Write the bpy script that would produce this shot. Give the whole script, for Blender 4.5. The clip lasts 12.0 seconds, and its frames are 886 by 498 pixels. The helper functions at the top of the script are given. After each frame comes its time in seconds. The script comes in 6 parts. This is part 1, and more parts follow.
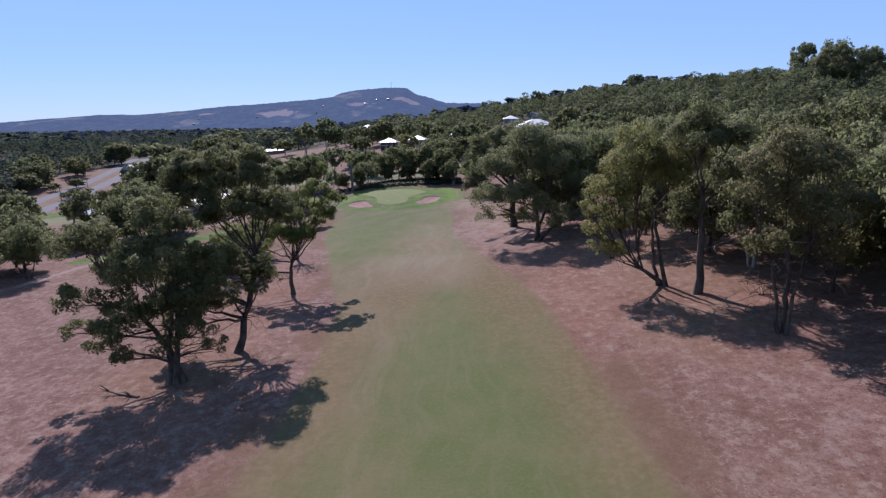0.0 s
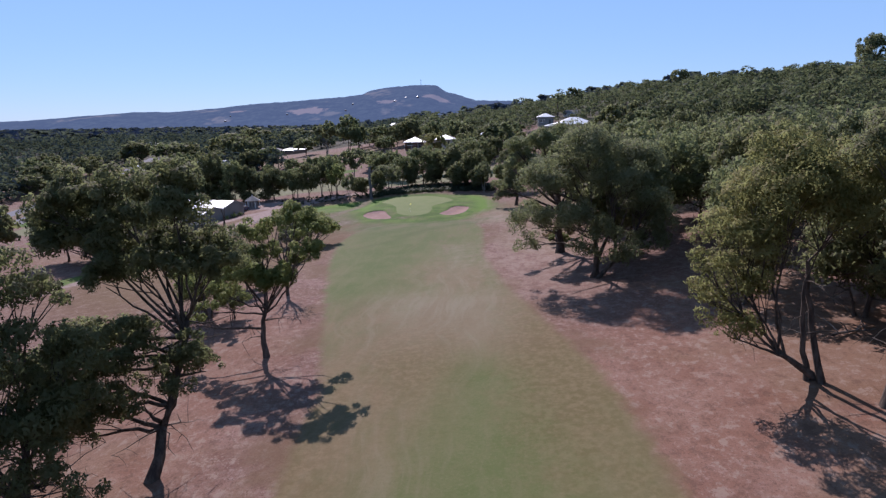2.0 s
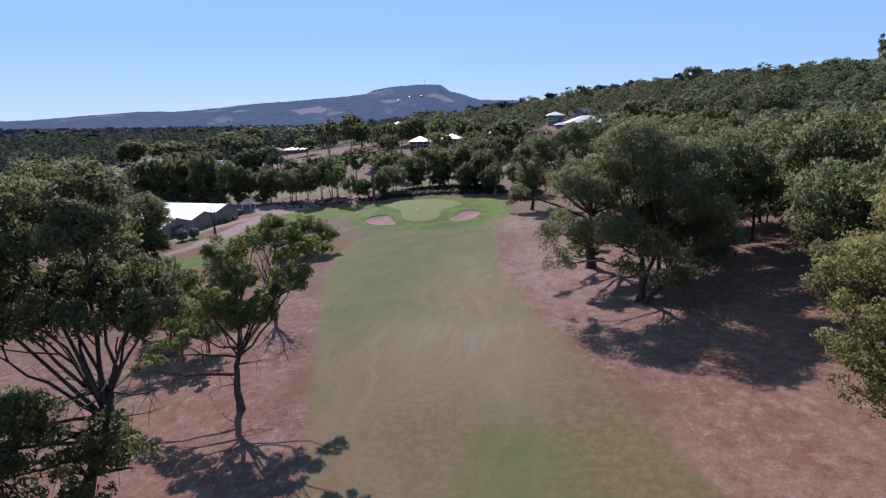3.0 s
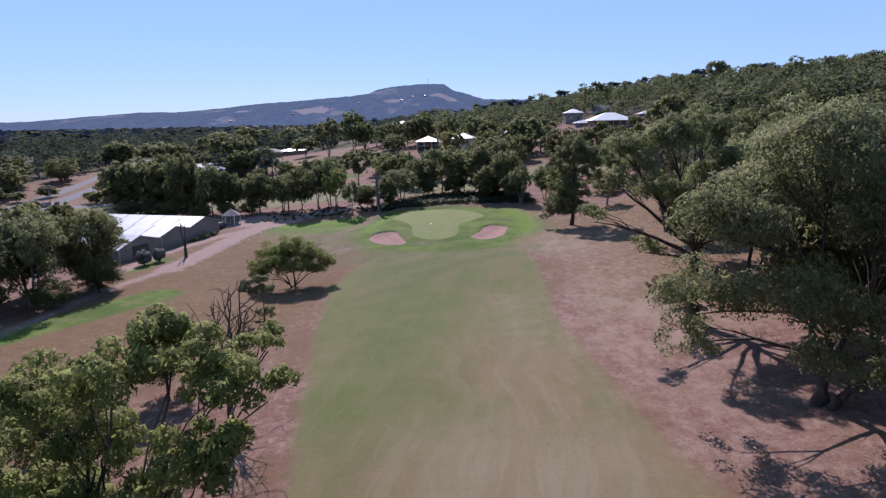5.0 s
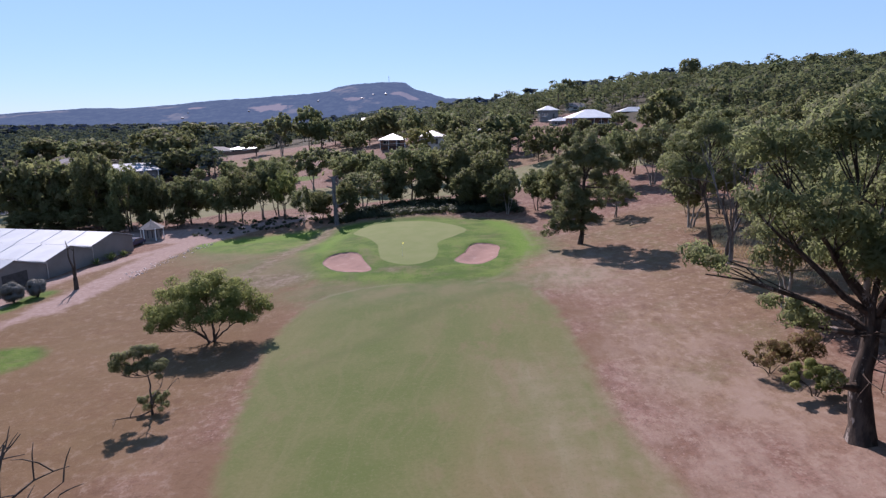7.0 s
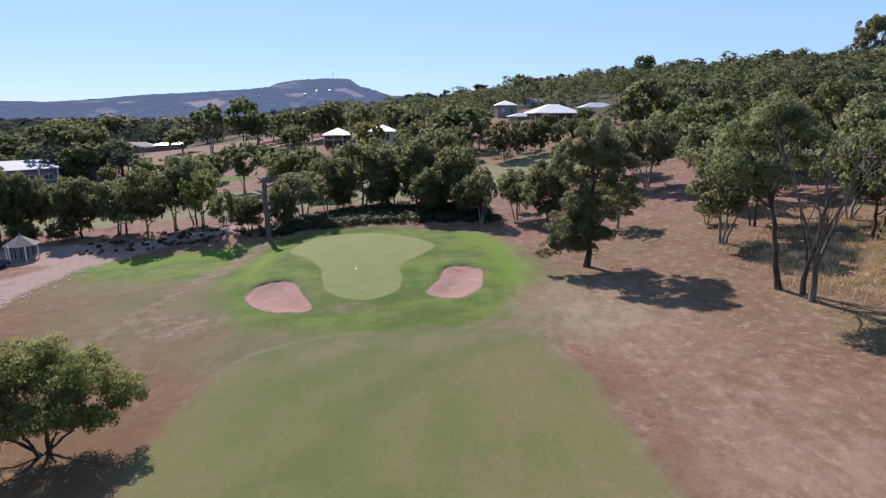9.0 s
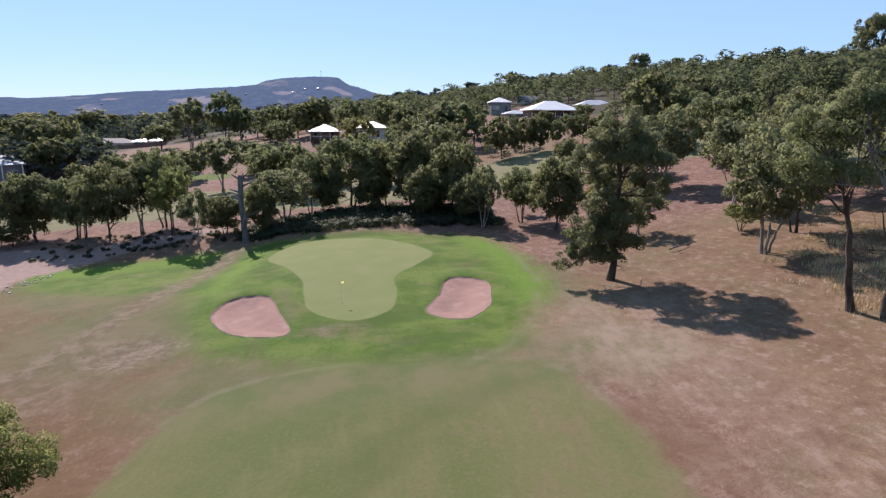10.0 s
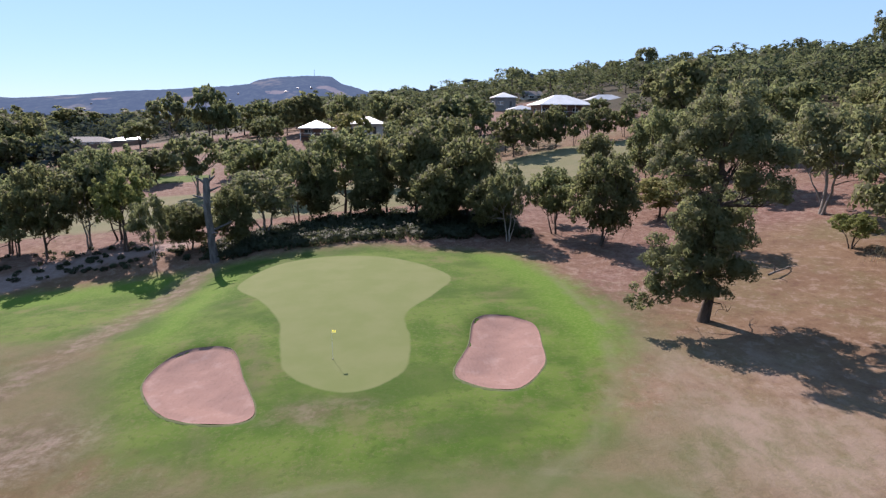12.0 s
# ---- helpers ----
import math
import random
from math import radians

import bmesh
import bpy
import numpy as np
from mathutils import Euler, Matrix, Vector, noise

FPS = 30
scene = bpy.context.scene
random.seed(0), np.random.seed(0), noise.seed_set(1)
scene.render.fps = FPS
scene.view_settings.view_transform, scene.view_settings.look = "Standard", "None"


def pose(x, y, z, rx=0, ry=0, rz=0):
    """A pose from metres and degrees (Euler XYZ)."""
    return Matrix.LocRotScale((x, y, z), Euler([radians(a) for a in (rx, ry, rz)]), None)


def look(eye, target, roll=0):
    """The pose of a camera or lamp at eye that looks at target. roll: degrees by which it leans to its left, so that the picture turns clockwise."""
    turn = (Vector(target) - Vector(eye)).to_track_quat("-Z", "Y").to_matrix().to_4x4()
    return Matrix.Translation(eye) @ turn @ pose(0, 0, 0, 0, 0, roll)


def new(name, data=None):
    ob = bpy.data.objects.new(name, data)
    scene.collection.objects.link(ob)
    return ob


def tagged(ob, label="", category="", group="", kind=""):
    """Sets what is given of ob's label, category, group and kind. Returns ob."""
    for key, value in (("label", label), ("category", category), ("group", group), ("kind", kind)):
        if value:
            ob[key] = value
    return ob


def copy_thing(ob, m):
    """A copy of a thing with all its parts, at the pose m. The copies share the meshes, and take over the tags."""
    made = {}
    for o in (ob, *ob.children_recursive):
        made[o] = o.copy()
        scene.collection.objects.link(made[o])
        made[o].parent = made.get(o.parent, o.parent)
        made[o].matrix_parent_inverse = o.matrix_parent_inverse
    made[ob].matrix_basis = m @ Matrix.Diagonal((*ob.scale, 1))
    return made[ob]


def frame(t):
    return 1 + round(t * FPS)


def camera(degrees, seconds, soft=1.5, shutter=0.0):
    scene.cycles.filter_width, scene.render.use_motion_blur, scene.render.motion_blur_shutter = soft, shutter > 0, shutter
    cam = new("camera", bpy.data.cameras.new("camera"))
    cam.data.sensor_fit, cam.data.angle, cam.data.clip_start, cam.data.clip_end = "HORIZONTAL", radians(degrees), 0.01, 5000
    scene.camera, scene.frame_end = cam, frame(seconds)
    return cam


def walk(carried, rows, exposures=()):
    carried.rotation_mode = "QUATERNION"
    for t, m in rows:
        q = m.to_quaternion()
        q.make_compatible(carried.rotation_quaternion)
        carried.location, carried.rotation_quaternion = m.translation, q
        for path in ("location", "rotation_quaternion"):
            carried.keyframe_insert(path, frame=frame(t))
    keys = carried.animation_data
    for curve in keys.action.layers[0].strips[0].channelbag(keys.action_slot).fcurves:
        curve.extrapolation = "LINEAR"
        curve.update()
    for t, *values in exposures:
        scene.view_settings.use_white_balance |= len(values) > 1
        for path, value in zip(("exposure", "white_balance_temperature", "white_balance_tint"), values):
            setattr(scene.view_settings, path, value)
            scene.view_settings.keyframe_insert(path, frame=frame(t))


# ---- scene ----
cam = camera(75.0, 12.0, soft=1.35)
PATH = [
    (0, (1.326, -1.156, 21.593), (1.308, 0.799, 21.171), -1.0),
    (0.5, (1.668, 4.288, 21.935), (1.607, 6.242, 21.512), -1.1),
    (1, (1.79, 9.702, 22.179), (1.702, 11.654, 21.754), -1.1),
    (1.5, (1.65, 15.315, 22.159), (1.547, 17.267, 21.734), -1.1),
    (2, (1.116, 21.083, 21.968), (1.001, 23.033, 21.54), -0.9),
    (2.5, (0.008, 26.972, 21.76), (-0.112, 28.922, 21.331), -0.7),
    (3, (-0.872, 32.906, 21.44), (-0.999, 34.856, 21.011), -0.9),
    (5, (-5.544, 56.744, 20.824), (-5.682, 58.693, 20.395), -1.1),
    (5.5, (-6.462, 62.765, 20.768), (-6.584, 64.715, 20.337), -0.9),
    (6, (-7.461, 68.914, 20.343), (-7.563, 70.865, 19.914), -0.8),
    (6.5, (-8.273, 74.788, 20.076), (-8.331, 76.74, 19.643), -0.7),
    (7, (-9.234, 80.64, 19.672), (-9.239, 82.593, 19.239), -0.6),
    (9, (-11.404, 102.244, 18.152), (-11.225, 104.187, 17.713), 0.0),
    (9.5, (-11.651, 107.0, 17.517), (-11.451, 108.941, 17.079), -0.2),
    (10, (-11.873, 111.676, 17.094), (-11.654, 113.615, 16.654), 0.4),
    (10.5, (-12.035, 116.178, 16.519), (-11.804, 118.115, 16.08), 0.9),
    (11, (-12.237, 120.278, 16.129), (-12.002, 122.215, 15.69), 0.7),
    (11.5, (-12.415, 124.101, 15.91), (-12.18, 126.038, 15.47), 0.5),
    (12, (-12.635, 128.014, 15.769), (-12.397, 129.951, 15.328), 0.3),
]
# the picture starts cool and slightly dark, and warms and brightens along the way
EXPOSURES = [(0, 0.46, 5900, 28), (3, 0.46, 6000, 26), (5, 0.55, 6100, 28), (7, 0.68, 6250, 28), (9, 0.75, 6480, 23), (12, 0.88, 6600, 23)]
walk(cam, [(t, look(eye, target, roll)) for t, eye, target, roll in PATH], EXPOSURES)

# ---- world, sun, exposure ----
SUN_AZ, SUN_EL = -20.0, 41.0            # degrees clockwise from +y, and above the horizon
world = bpy.data.worlds.new("world")
scene.world = world
world.use_nodes = True
wn = world.node_tree
sky = wn.nodes.new("ShaderNodeTexSky")
sky.sky_type, sky.sun_disc = "NISHITA", False
sky.sun_elevation, sky.sun_rotation = radians(SUN_EL), radians(SUN_AZ)
sky.altitude, sky.air_density, sky.dust_density, sky.ozone_density = 400, 1.0, 0.0, 2.5
tone = wn.nodes.new("ShaderNodeMix")                 # a deep, clean summer blue
tone.data_type, tone.blend_type = "RGBA", "MULTIPLY"
tone.inputs[0].default_value, tone.inputs[7].default_value = 1.0, (0.95, 1.0, 1.14, 1)
wn.links.new(sky.outputs[0], tone.inputs[6])
even = wn.nodes.new("ShaderNodeMix")                 # summer haze that evens the blue from zenith to horizon
even.data_type = "RGBA"
even.inputs[0].default_value, even.inputs[7].default_value = 0.55, (4.2, 7.7, 11.6, 1)
wn.links.new(tone.outputs[2], even.inputs[6])
wn.links.new(even.outputs[2], wn.nodes["Background"].inputs[0])
wn.nodes["Background"].inputs[1].default_value = 0.060
sun_data = bpy.data.lights.new("sun", "SUN")
sun_data.energy, sun_data.angle, sun_data.color = 5.0, radians(0.5), (1.0, 0.93, 0.84)
sun = new("sun", sun_data)
sun_way = Vector((math.sin(radians(SUN_AZ)) * math.cos(radians(SUN_EL)),
                  math.cos(radians(SUN_AZ)) * math.cos(radians(SUN_EL)), math.sin(radians(SUN_EL))))
sun.matrix_world = look(sun_way * 300, (0, 0, 0))


# ---- materials ----
class Nodes:
    """A small helper to write node trees in one line a node."""

    def __init__(self, name):
        self.mat = bpy.data.materials.new(name)
        self.mat.use_nodes = True
        self.tree = self.mat.node_tree
        self.bsdf = self.tree.nodes["Principled BSDF"]

    def add(self, kind, inputs=None, **props):
        n = self.tree.nodes.new("ShaderNode" + kind)
        if "operation" in props:
            n.operation = props["operation"]
        if "data_type" in props:
            n.data_type = props["data_type"]
        if "blend_type" in props:
            n.blend_type = props["blend_type"]
        if "interpolation_type" in props:
            n.interpolation_type = props["interpolation_type"]
        if "attribute_name" in props:
            n.attribute_name = props["attribute_name"]
        if "bands_direction" in props:
            n.bands_direction = props["bands_direction"]
        for k, v in (inputs or {}).items():
            self.put(n.inputs[k], v)
        return n

    def put(self, socket, v):
        if isinstance(v, bpy.types.NodeSocket):
            self.tree.links.new(v, socket)
        else:
            socket.default_value = v

    def coord(self):
        return self.add("NewGeometry").outputs["Position"]

    def attr(self, name):
        return self.add("Attribute", attribute_name=name).outputs["Fac"]

    def noise(self, scale, detail=3.0, rough=0.55, vec=None, stretch=None):
        vec = vec or self.coord()
        if stretch:
            vec = self.add("VectorMath", {0: vec, 1: stretch}, operation="MULTIPLY").outputs[0]
        return self.add("TexNoise", {"Vector": vec, "Scale": scale, "Detail": detail, "Roughness": rough}).outputs["Fac"]

    def math(self, op, a, b=0.0, c=0.0):
        n = self.add("Math", operation=op)
        for i, v in enumerate((a, b, c)):
            self.put(n.inputs[i], v)
        return n.outputs[0]

    def step(self, v, lo, hi, a=0.0, b=1.0):
        n = self.add("MapRange", {"Value": v, "From Min": lo, "From Max": hi, "To Min": a, "To Max": b}, interpolation_type="SMOOTHSTEP")
        return n.outputs[0]

    def mix(self, f, a, b, blend="MIX"):
        n = self.add("Mix", data_type="RGBA", blend_type=blend)
        self.put(n.inputs[0], f)
        for s, v in ((n.inputs[6], a), (n.inputs[7], b)):
            self.put(s, (*v, 1.0) if isinstance(v, tuple) and len(v) == 3 else v)
        return n.outputs[2]

    def bump(self, h, strength, dist=0.1):
        n = self.add("Bump", {"Height": h, "Strength": strength, "Distance": dist})
        self.put(self.bsdf.inputs["Normal"], n.outputs[0])

    def done(self, color, rough=0.9, metal=0.0, spec=0.3):
        self.put(self.bsdf.inputs["Base Color"], (*color, 1.0) if isinstance(color, tuple) else color)
        self.put(self.bsdf.inputs["Roughness"], rough)
        self.put(self.bsdf.inputs["Metallic"], metal)
        self.put(self.bsdf.inputs["Specular IOR Level"], spec)
        return self.mat


def ground_material():
    n = Nodes("ground_cover")
    p = n.coord()
    big, mid, fine, grit = n.noise(0.035, 4), n.noise(0.22, 5, 0.62), n.noise(1.6, 6, 0.7), n.noise(7.0, 4, 0.7)
    wob = n.math("MULTIPLY", n.math("SUBTRACT", n.noise(0.55, 5, 0.65), 0.5), 3.4)      # ragged edges
    wob_s = n.math("MULTIPLY", n.math("SUBTRACT", n.noise(0.9, 4, 0.6), 0.5), 0.9)

    def zone(name, lo, hi, wobble):
        return n.step(n.math("ADD", n.attr(name), wobble), lo, hi)
    # dry rough: bark litter and dead grass
    dry = n.mix(n.step(mid, 0.35, 0.65), (0.133, 0.072, 0.057), (0.185, 0.111, 0.092))
    dry = n.mix(n.step(big, 0.45, 0.66, 0.0, 0.7), dry, (0.152, 0.096, 0.066))
    dry = n.mix(n.step(n.noise(0.09, 5, 0.62), 0.50, 0.66, 0.0, 0.5), dry, (0.114, 0.063, 0.043))
    dry = n.mix(n.step(fine, 0.52, 0.63, 0.0, 0.75), dry, (0.228, 0.163, 0.140))
    dry = n.mix(n.step(fine, 0.47, 0.38, 0.0, 0.7), dry, (0.084, 0.046, 0.035))
    dry = n.mix(n.step(grit, 0.54, 0.64, 0.0, 0.6), dry, (0.068, 0.041, 0.031))
    dry = n.mix(n.step(n.noise(0.42, 6, 0.72), 0.55, 0.66, 0.0, 0.6), dry, (0.233, 0.169, 0.146))
    dry = n.mix(n.step(n.noise(0.8, 6, 0.75), 0.56, 0.66, 0.0, 0.45), dry, (0.078, 0.043, 0.031))
    flake = n.add("TexVoronoi", {"Vector": n.add("VectorMath", {0: p, 1: (1.0, 0.6, 1.0)}, operation="MULTIPLY").outputs[0], "Scale": 5.2, "Randomness": 1.0})
    pick = n.add("SeparateColor", {0: flake.outputs["Color"]})
    near = n.step(flake.outputs["Distance"], 0.34, 0.20)
    dry = n.mix(n.math("MULTIPLY", near, n.step(pick.outputs[0], 0.45, 0.70, 0.0, 0.75)), dry, (0.254, 0.184, 0.159))
    dry = n.mix(n.math("MULTIPLY", near, n.step(pick.outputs[1], 0.55, 0.78, 0.0, 0.8)), dry, (0.056, 0.033, 0.026))
    ochre = n.mix(n.step(n.noise(0.5, 5, 0.65, stretch=(0.5, 1.0, 1.0)), 0.35, 0.68), (0.096, 0.055, 0.030), (0.138, 0.088, 0.048))
    ochre = n.mix(n.step(fine, 0.52, 0.70, 0.0, 0.55), ochre, (0.172, 0.124, 0.080))
    ochre = n.mix(n.math("MULTIPLY", near, n.step(pick.outputs[2], 0.66, 0.78, 0.0, 0.6)), ochre, (0.254, 0.191, 0.140))
    dry = n.mix(n.math("MULTIPLY", zone("ochre", -5.0, 5.0, n.math("MULTIPLY", wob, 2.0)), 0.95), dry, ochre)
    russet = n.mix(n.step(mid, 0.35, 0.65), (0.167, 0.082, 0.054), (0.203, 0.117, 0.084))
    russet = n.mix(n.step(fine, 0.54, 0.70, 0.0, 0.6), russet, (0.254, 0.172, 0.140))
    russet = n.mix(n.step(grit, 0.54, 0.64, 0.0, 0.6), russet, (0.076, 0.038, 0.026))
    dry = n.mix(n.math("MULTIPLY", zone("russet", -4.0, 4.0, n.math("MULTIPLY", wob, 2.0)), 0.8), dry, russet)
    dry = n.mix(n.step(n.noise(0.05, 5, 0.6), 0.48, 0.62, 0.0, 0.5), dry, (0.157, 0.107, 0.064))
    # straw on the far slope and in the paddocks
    straw = n.mix(n.step(mid, 0.35, 0.65), (0.160, 0.112, 0.068), (0.124, 0.082, 0.050))
    straw = n.mix(n.step(n.noise(0.16, 5, 0.6), 0.46, 0.62, 0.0, 0.75), straw, (0.119, 0.103, 0.051))
    straw = n.mix(n.step(fine, 0.52, 0.70, 0.0, 0.5), straw, (0.198, 0.148, 0.100))
    straw = n.mix(n.step(grit, 0.56, 0.66, 0.0, 0.5), straw, (0.086, 0.053, 0.034))
    col = n.mix(zone("straw", -2.0, 3.0, wob), dry, straw)
    tuft = n.noise(1.1, 6, 0.78, stretch=(1.0, 0.75, 1.0))
    col = n.mix(n.step(tuft, 0.52, 0.62, 0.0, 0.65), col, (0.244, 0.187, 0.150))
    col = n.mix(n.step(tuft, 0.47, 0.38, 0.0, 0.6), col, (0.080, 0.047, 0.033))
    col = n.mix(n.step(big, 0.3, 0.6, 0.16, 0.30), col, (0.096, 0.044, 0.030))
    col = n.mix(n.math("MULTIPLY", zone("ochre", -5.0, 5.0, n.math("MULTIPLY", wob, 2.0)), n.step(mid, 0.3, 0.7, 0.4, 0.7)), col, (0.098, 0.063, 0.030))
    # rough woodland floor far away, much darker than the open ground
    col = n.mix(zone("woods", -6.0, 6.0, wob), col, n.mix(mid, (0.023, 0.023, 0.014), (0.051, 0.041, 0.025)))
    # second fairway, pale
    pale = n.mix(n.step(mid, 0.35, 0.65), (0.139, 0.128, 0.073), (0.114, 0.115, 0.059))
    col = n.mix(zone("pale", -1.5, 1.5, wob), col, pale)
    # bald, pale patches where the soil shows
    soil = n.mix(n.step(n.noise(2.4, 6, 0.75, stretch=(0.7, 1.0, 1.0)), 0.42, 0.58), (0.111, 0.066, 0.051), (0.279, 0.215, 0.194))
    # scorched edge along the fairway
    edge = n.math("MULTIPLY", zone("fairway", -4.5, -1.5, wob), n.step(n.noise(0.1, 4), 0.42, 0.6))
    col = n.mix(n.math("MULTIPLY", edge, 0.7), col, (0.101, 0.060, 0.034))
    # fairway: mown, with dry patches and mower streaks along it
    blade = n.noise(4.0, 5, 0.75)
    bend = n.add("VectorMath", {0: p, 1: n.add("CombineXYZ", {0: n.math("MULTIPLY", n.math("SUBTRACT", n.noise(0.06, 2), 0.5), 9.0)}).outputs[0]}, operation="ADD").outputs[0]
    lane = n.noise(0.8, 5, 0.68, vec=bend, stretch=(1.0, 0.09, 1.0))
    drift = n.noise(0.16, 5, 0.62, stretch=(1.0, 0.3, 1.0))
    mown = n.mix(n.step(drift, 0.36, 0.64), (0.075, 0.088, 0.030), (0.096, 0.096, 0.040))
    mown = n.mix(n.step(lane, 0.46, 0.66, 0.0, 0.35), mown, (0.112, 0.106, 0.051))
    mown = n.mix(n.step(n.noise(0.3, 6, 0.7, stretch=(1.0, 0.5, 1.0)), 0.50, 0.64, 0.0, 0.75), mown, (0.116, 0.093, 0.051))
    mown = n.mix(n.step(n.noise(1.3, 5, 0.7), 0.56, 0.68, 0.0, 0.35), mown, (0.134, 0.113, 0.065))
    tired = n.mix(n.step(n.noise(0.26, 6, 0.66, stretch=(1.0, 0.4, 1.0)), 0.38, 0.62), (0.096, 0.084, 0.039), (0.134, 0.100, 0.057))
    tired = n.mix(n.step(lane, 0.48, 0.64, 0.0, 0.45), tired, (0.145, 0.118, 0.074))
    mown = n.mix(n.math("MULTIPLY", zone("tired", -6.0, 6.0, n.math("MULTIPLY", wob, 2.6)), n.step(drift, 0.34, 0.58, 0.35, 1.0)), mown, tired)
    lush = n.mix(n.step(mid, 0.35, 0.7), (0.066, 0.084, 0.025), (0.089, 0.094, 0.037))
    lush = n.mix(n.step(lane, 0.48, 0.66, 0.0, 0.4), lush, (0.106, 0.100, 0.047))
    mown = n.mix(n.math("MULTIPLY", zone("lush", -5.0, 5.0, n.math("MULTIPLY", wob, 2.4)), 0.95), mown, lush)
    bare = n.mix(n.step(drift, 0.35, 0.65), (0.153, 0.126, 0.082), (0.135, 0.102, 0.062))
    bare = n.mix(n.step(lane, 0.50, 0.64, 0.0, 0.5), bare, (0.166, 0.141, 0.098))
    mown = n.mix(n.math("MULTIPLY", zone("bare", -6.0, 6.0, n.math("MULTIPLY", wob, 2.8)), 0.95), mown, bare)
    mown = n.mix(n.step(blade, 0.52, 0.64, 0.0, 0.22), mown, (0.145, 0.126, 0.074))
    mown = n.mix(n.step(blade, 0.46, 0.38, 0.0, 0.22), mown, (0.054, 0.062, 0.022))
    mown = n.mix(n.math("MULTIPLY", zone("scorch", -3.0, 3.0, n.math("MULTIPLY", wob, 1.6)), 0.7), mown, n.mix(n.step(fine, 0.4, 0.65), (0.098, 0.066, 0.031), (0.148, 0.102, 0.057)))
    mown = n.mix(n.math("MULTIPLY", zone("swath", -1.0, 1.0, wob_s), 0.38), mown, (0.056, 0.069, 0.023))
    col = n.mix(zone("fairway", -0.8, 0.8, n.math("MULTIPLY", wob, 0.55)), col, mown)
    # the line where the mower turns
    turn = n.step(n.math("ABSOLUTE", n.math("ADD", n.attr("fairway"), n.math("MULTIPLY", wob, 0.12))), 0.45, 0.12)
    col_line = n.math("MULTIPLY", turn, n.step(n.noise(0.3, 4), 0.4, 0.6, 0.0, 0.35))
    col_line = n.math("MULTIPLY", col_line, n.step(n.add("SeparateXYZ", {0: p}).outputs[1], 138.0, 147.0))
    # thin grass between fairway and green
    thin = n.mix(n.step(mid, 0.35, 0.65), (0.068, 0.087, 0.032), (0.113, 0.101, 0.054))
    col = n.mix(n.math("MULTIPLY", zone("semi", -4.0, 4.0, n.math("MULTIPLY", wob, 2.6)), 0.75), col, thin)
    col = n.mix(n.math("MULTIPLY", zone("bald", -1.5, 2.0, wob), 0.7), col, soil)
    col = n.mix(n.math("MULTIPLY", zone("bleached", -3.5, 4.0, n.math("MULTIPLY", wob, 1.8)), n.step(n.noise(0.5, 6, 0.72, stretch=(1.0, 0.5, 1.0)), 0.36, 0.66, 0.1, 0.75)), col, (0.216, 0.158, 0.128))
    col = n.mix(col_line, col, (0.152, 0.138, 0.092))
    # watered turf round the green
    turf = n.mix(n.step(n.noise(0.3, 4), 0.35, 0.65), (0.041, 0.084, 0.008), (0.076, 0.115, 0.020))
    turf = n.mix(n.step(blade, 0.50, 0.62, 0.0, 0.5), turf, (0.101, 0.107, 0.039))
    turf = n.mix(n.step(fine, 0.46, 0.36, 0.0, 0.45), turf, (0.028, 0.056, 0.006))
    turf = n.mix(n.step(n.noise(0.24, 6, 0.7), 0.52, 0.66, 0.0, 0.55), turf, (0.114, 0.103, 0.046))
    turf = n.mix(n.step(n.noise(0.14, 4, 0.6, stretch=(0.5, 1.0, 1.0)), 0.50, 0.62, 0.0, 0.6), turf, (0.033, 0.063, 0.009))
    turf = n.mix(n.math("MULTIPLY", zone("worn", -1.0, 1.4, wob), 0.6), turf, (0.114, 0.088, 0.056))
    vivid = n.mix(n.step(blade, 0.42, 0.62), (0.066, 0.128, 0.012), (0.096, 0.150, 0.026))
    turf = n.mix(n.math("MULTIPLY", zone("vivid", -1.6, 2.2, wob), 0.85), turf, vivid)
    col = n.mix(zone("apron", -2.2, 2.2, wob), col, turf)
    col = n.mix(n.math("MULTIPLY", zone("trod", -1.6, 1.8, wob), n.step(fine, 0.35, 0.6, 0.35, 0.85)), col, n.mix(n.step(n.noise(0.7, 5, 0.7), 0.42, 0.6), (0.088, 0.066, 0.040), (0.168, 0.122, 0.096)))
    col = n.mix(n.math("MULTIPLY", zone("ring", -0.5, 0.5, wob_s), 0.4), col, (0.137, 0.127, 0.077))
    col = n.mix(zone("tee", -1.0, 1.0, wob_s), col, turf)
    # putting surface
    putt = n.mix(n.step(n.noise(0.35, 3), 0.3, 0.7), (0.114, 0.136, 0.048), (0.131, 0.146, 0.059))
    col = n.mix(zone("green", -0.12, 0.12, n.math("MULTIPLY", wob_s, 0.25)), col, putt)
    # gravel path
    grav = n.mix(n.step(fine, 0.35, 0.7), (0.183, 0.126, 0.111), (0.238, 0.177, 0.157))
    grav = n.mix(n.step(grit, 0.60, 0.72, 0.0, 0.4), grav, (0.142, 0.100, 0.087))
    col = n.mix(zone("gravel", -0.9, 0.9, wob), col, grav)
    # asphalt
    col = n.mix(zone("asphalt", -0.15, 0.15, 0.0), col, n.mix(fine, (0.112, 0.107, 0.120), (0.150, 0.144, 0.158)))
    h = n.math("ADD", n.math("ADD", n.math("MULTIPLY", fine, 0.6), n.math("MULTIPLY", grit, 0.3)), n.math("MULTIPLY", tuft, 0.9))
    mowed = n.math("MAXIMUM", zone("fairway", -1.0, 1.0, 0.0), zone("apron", -2.0, 1.0, 0.0))
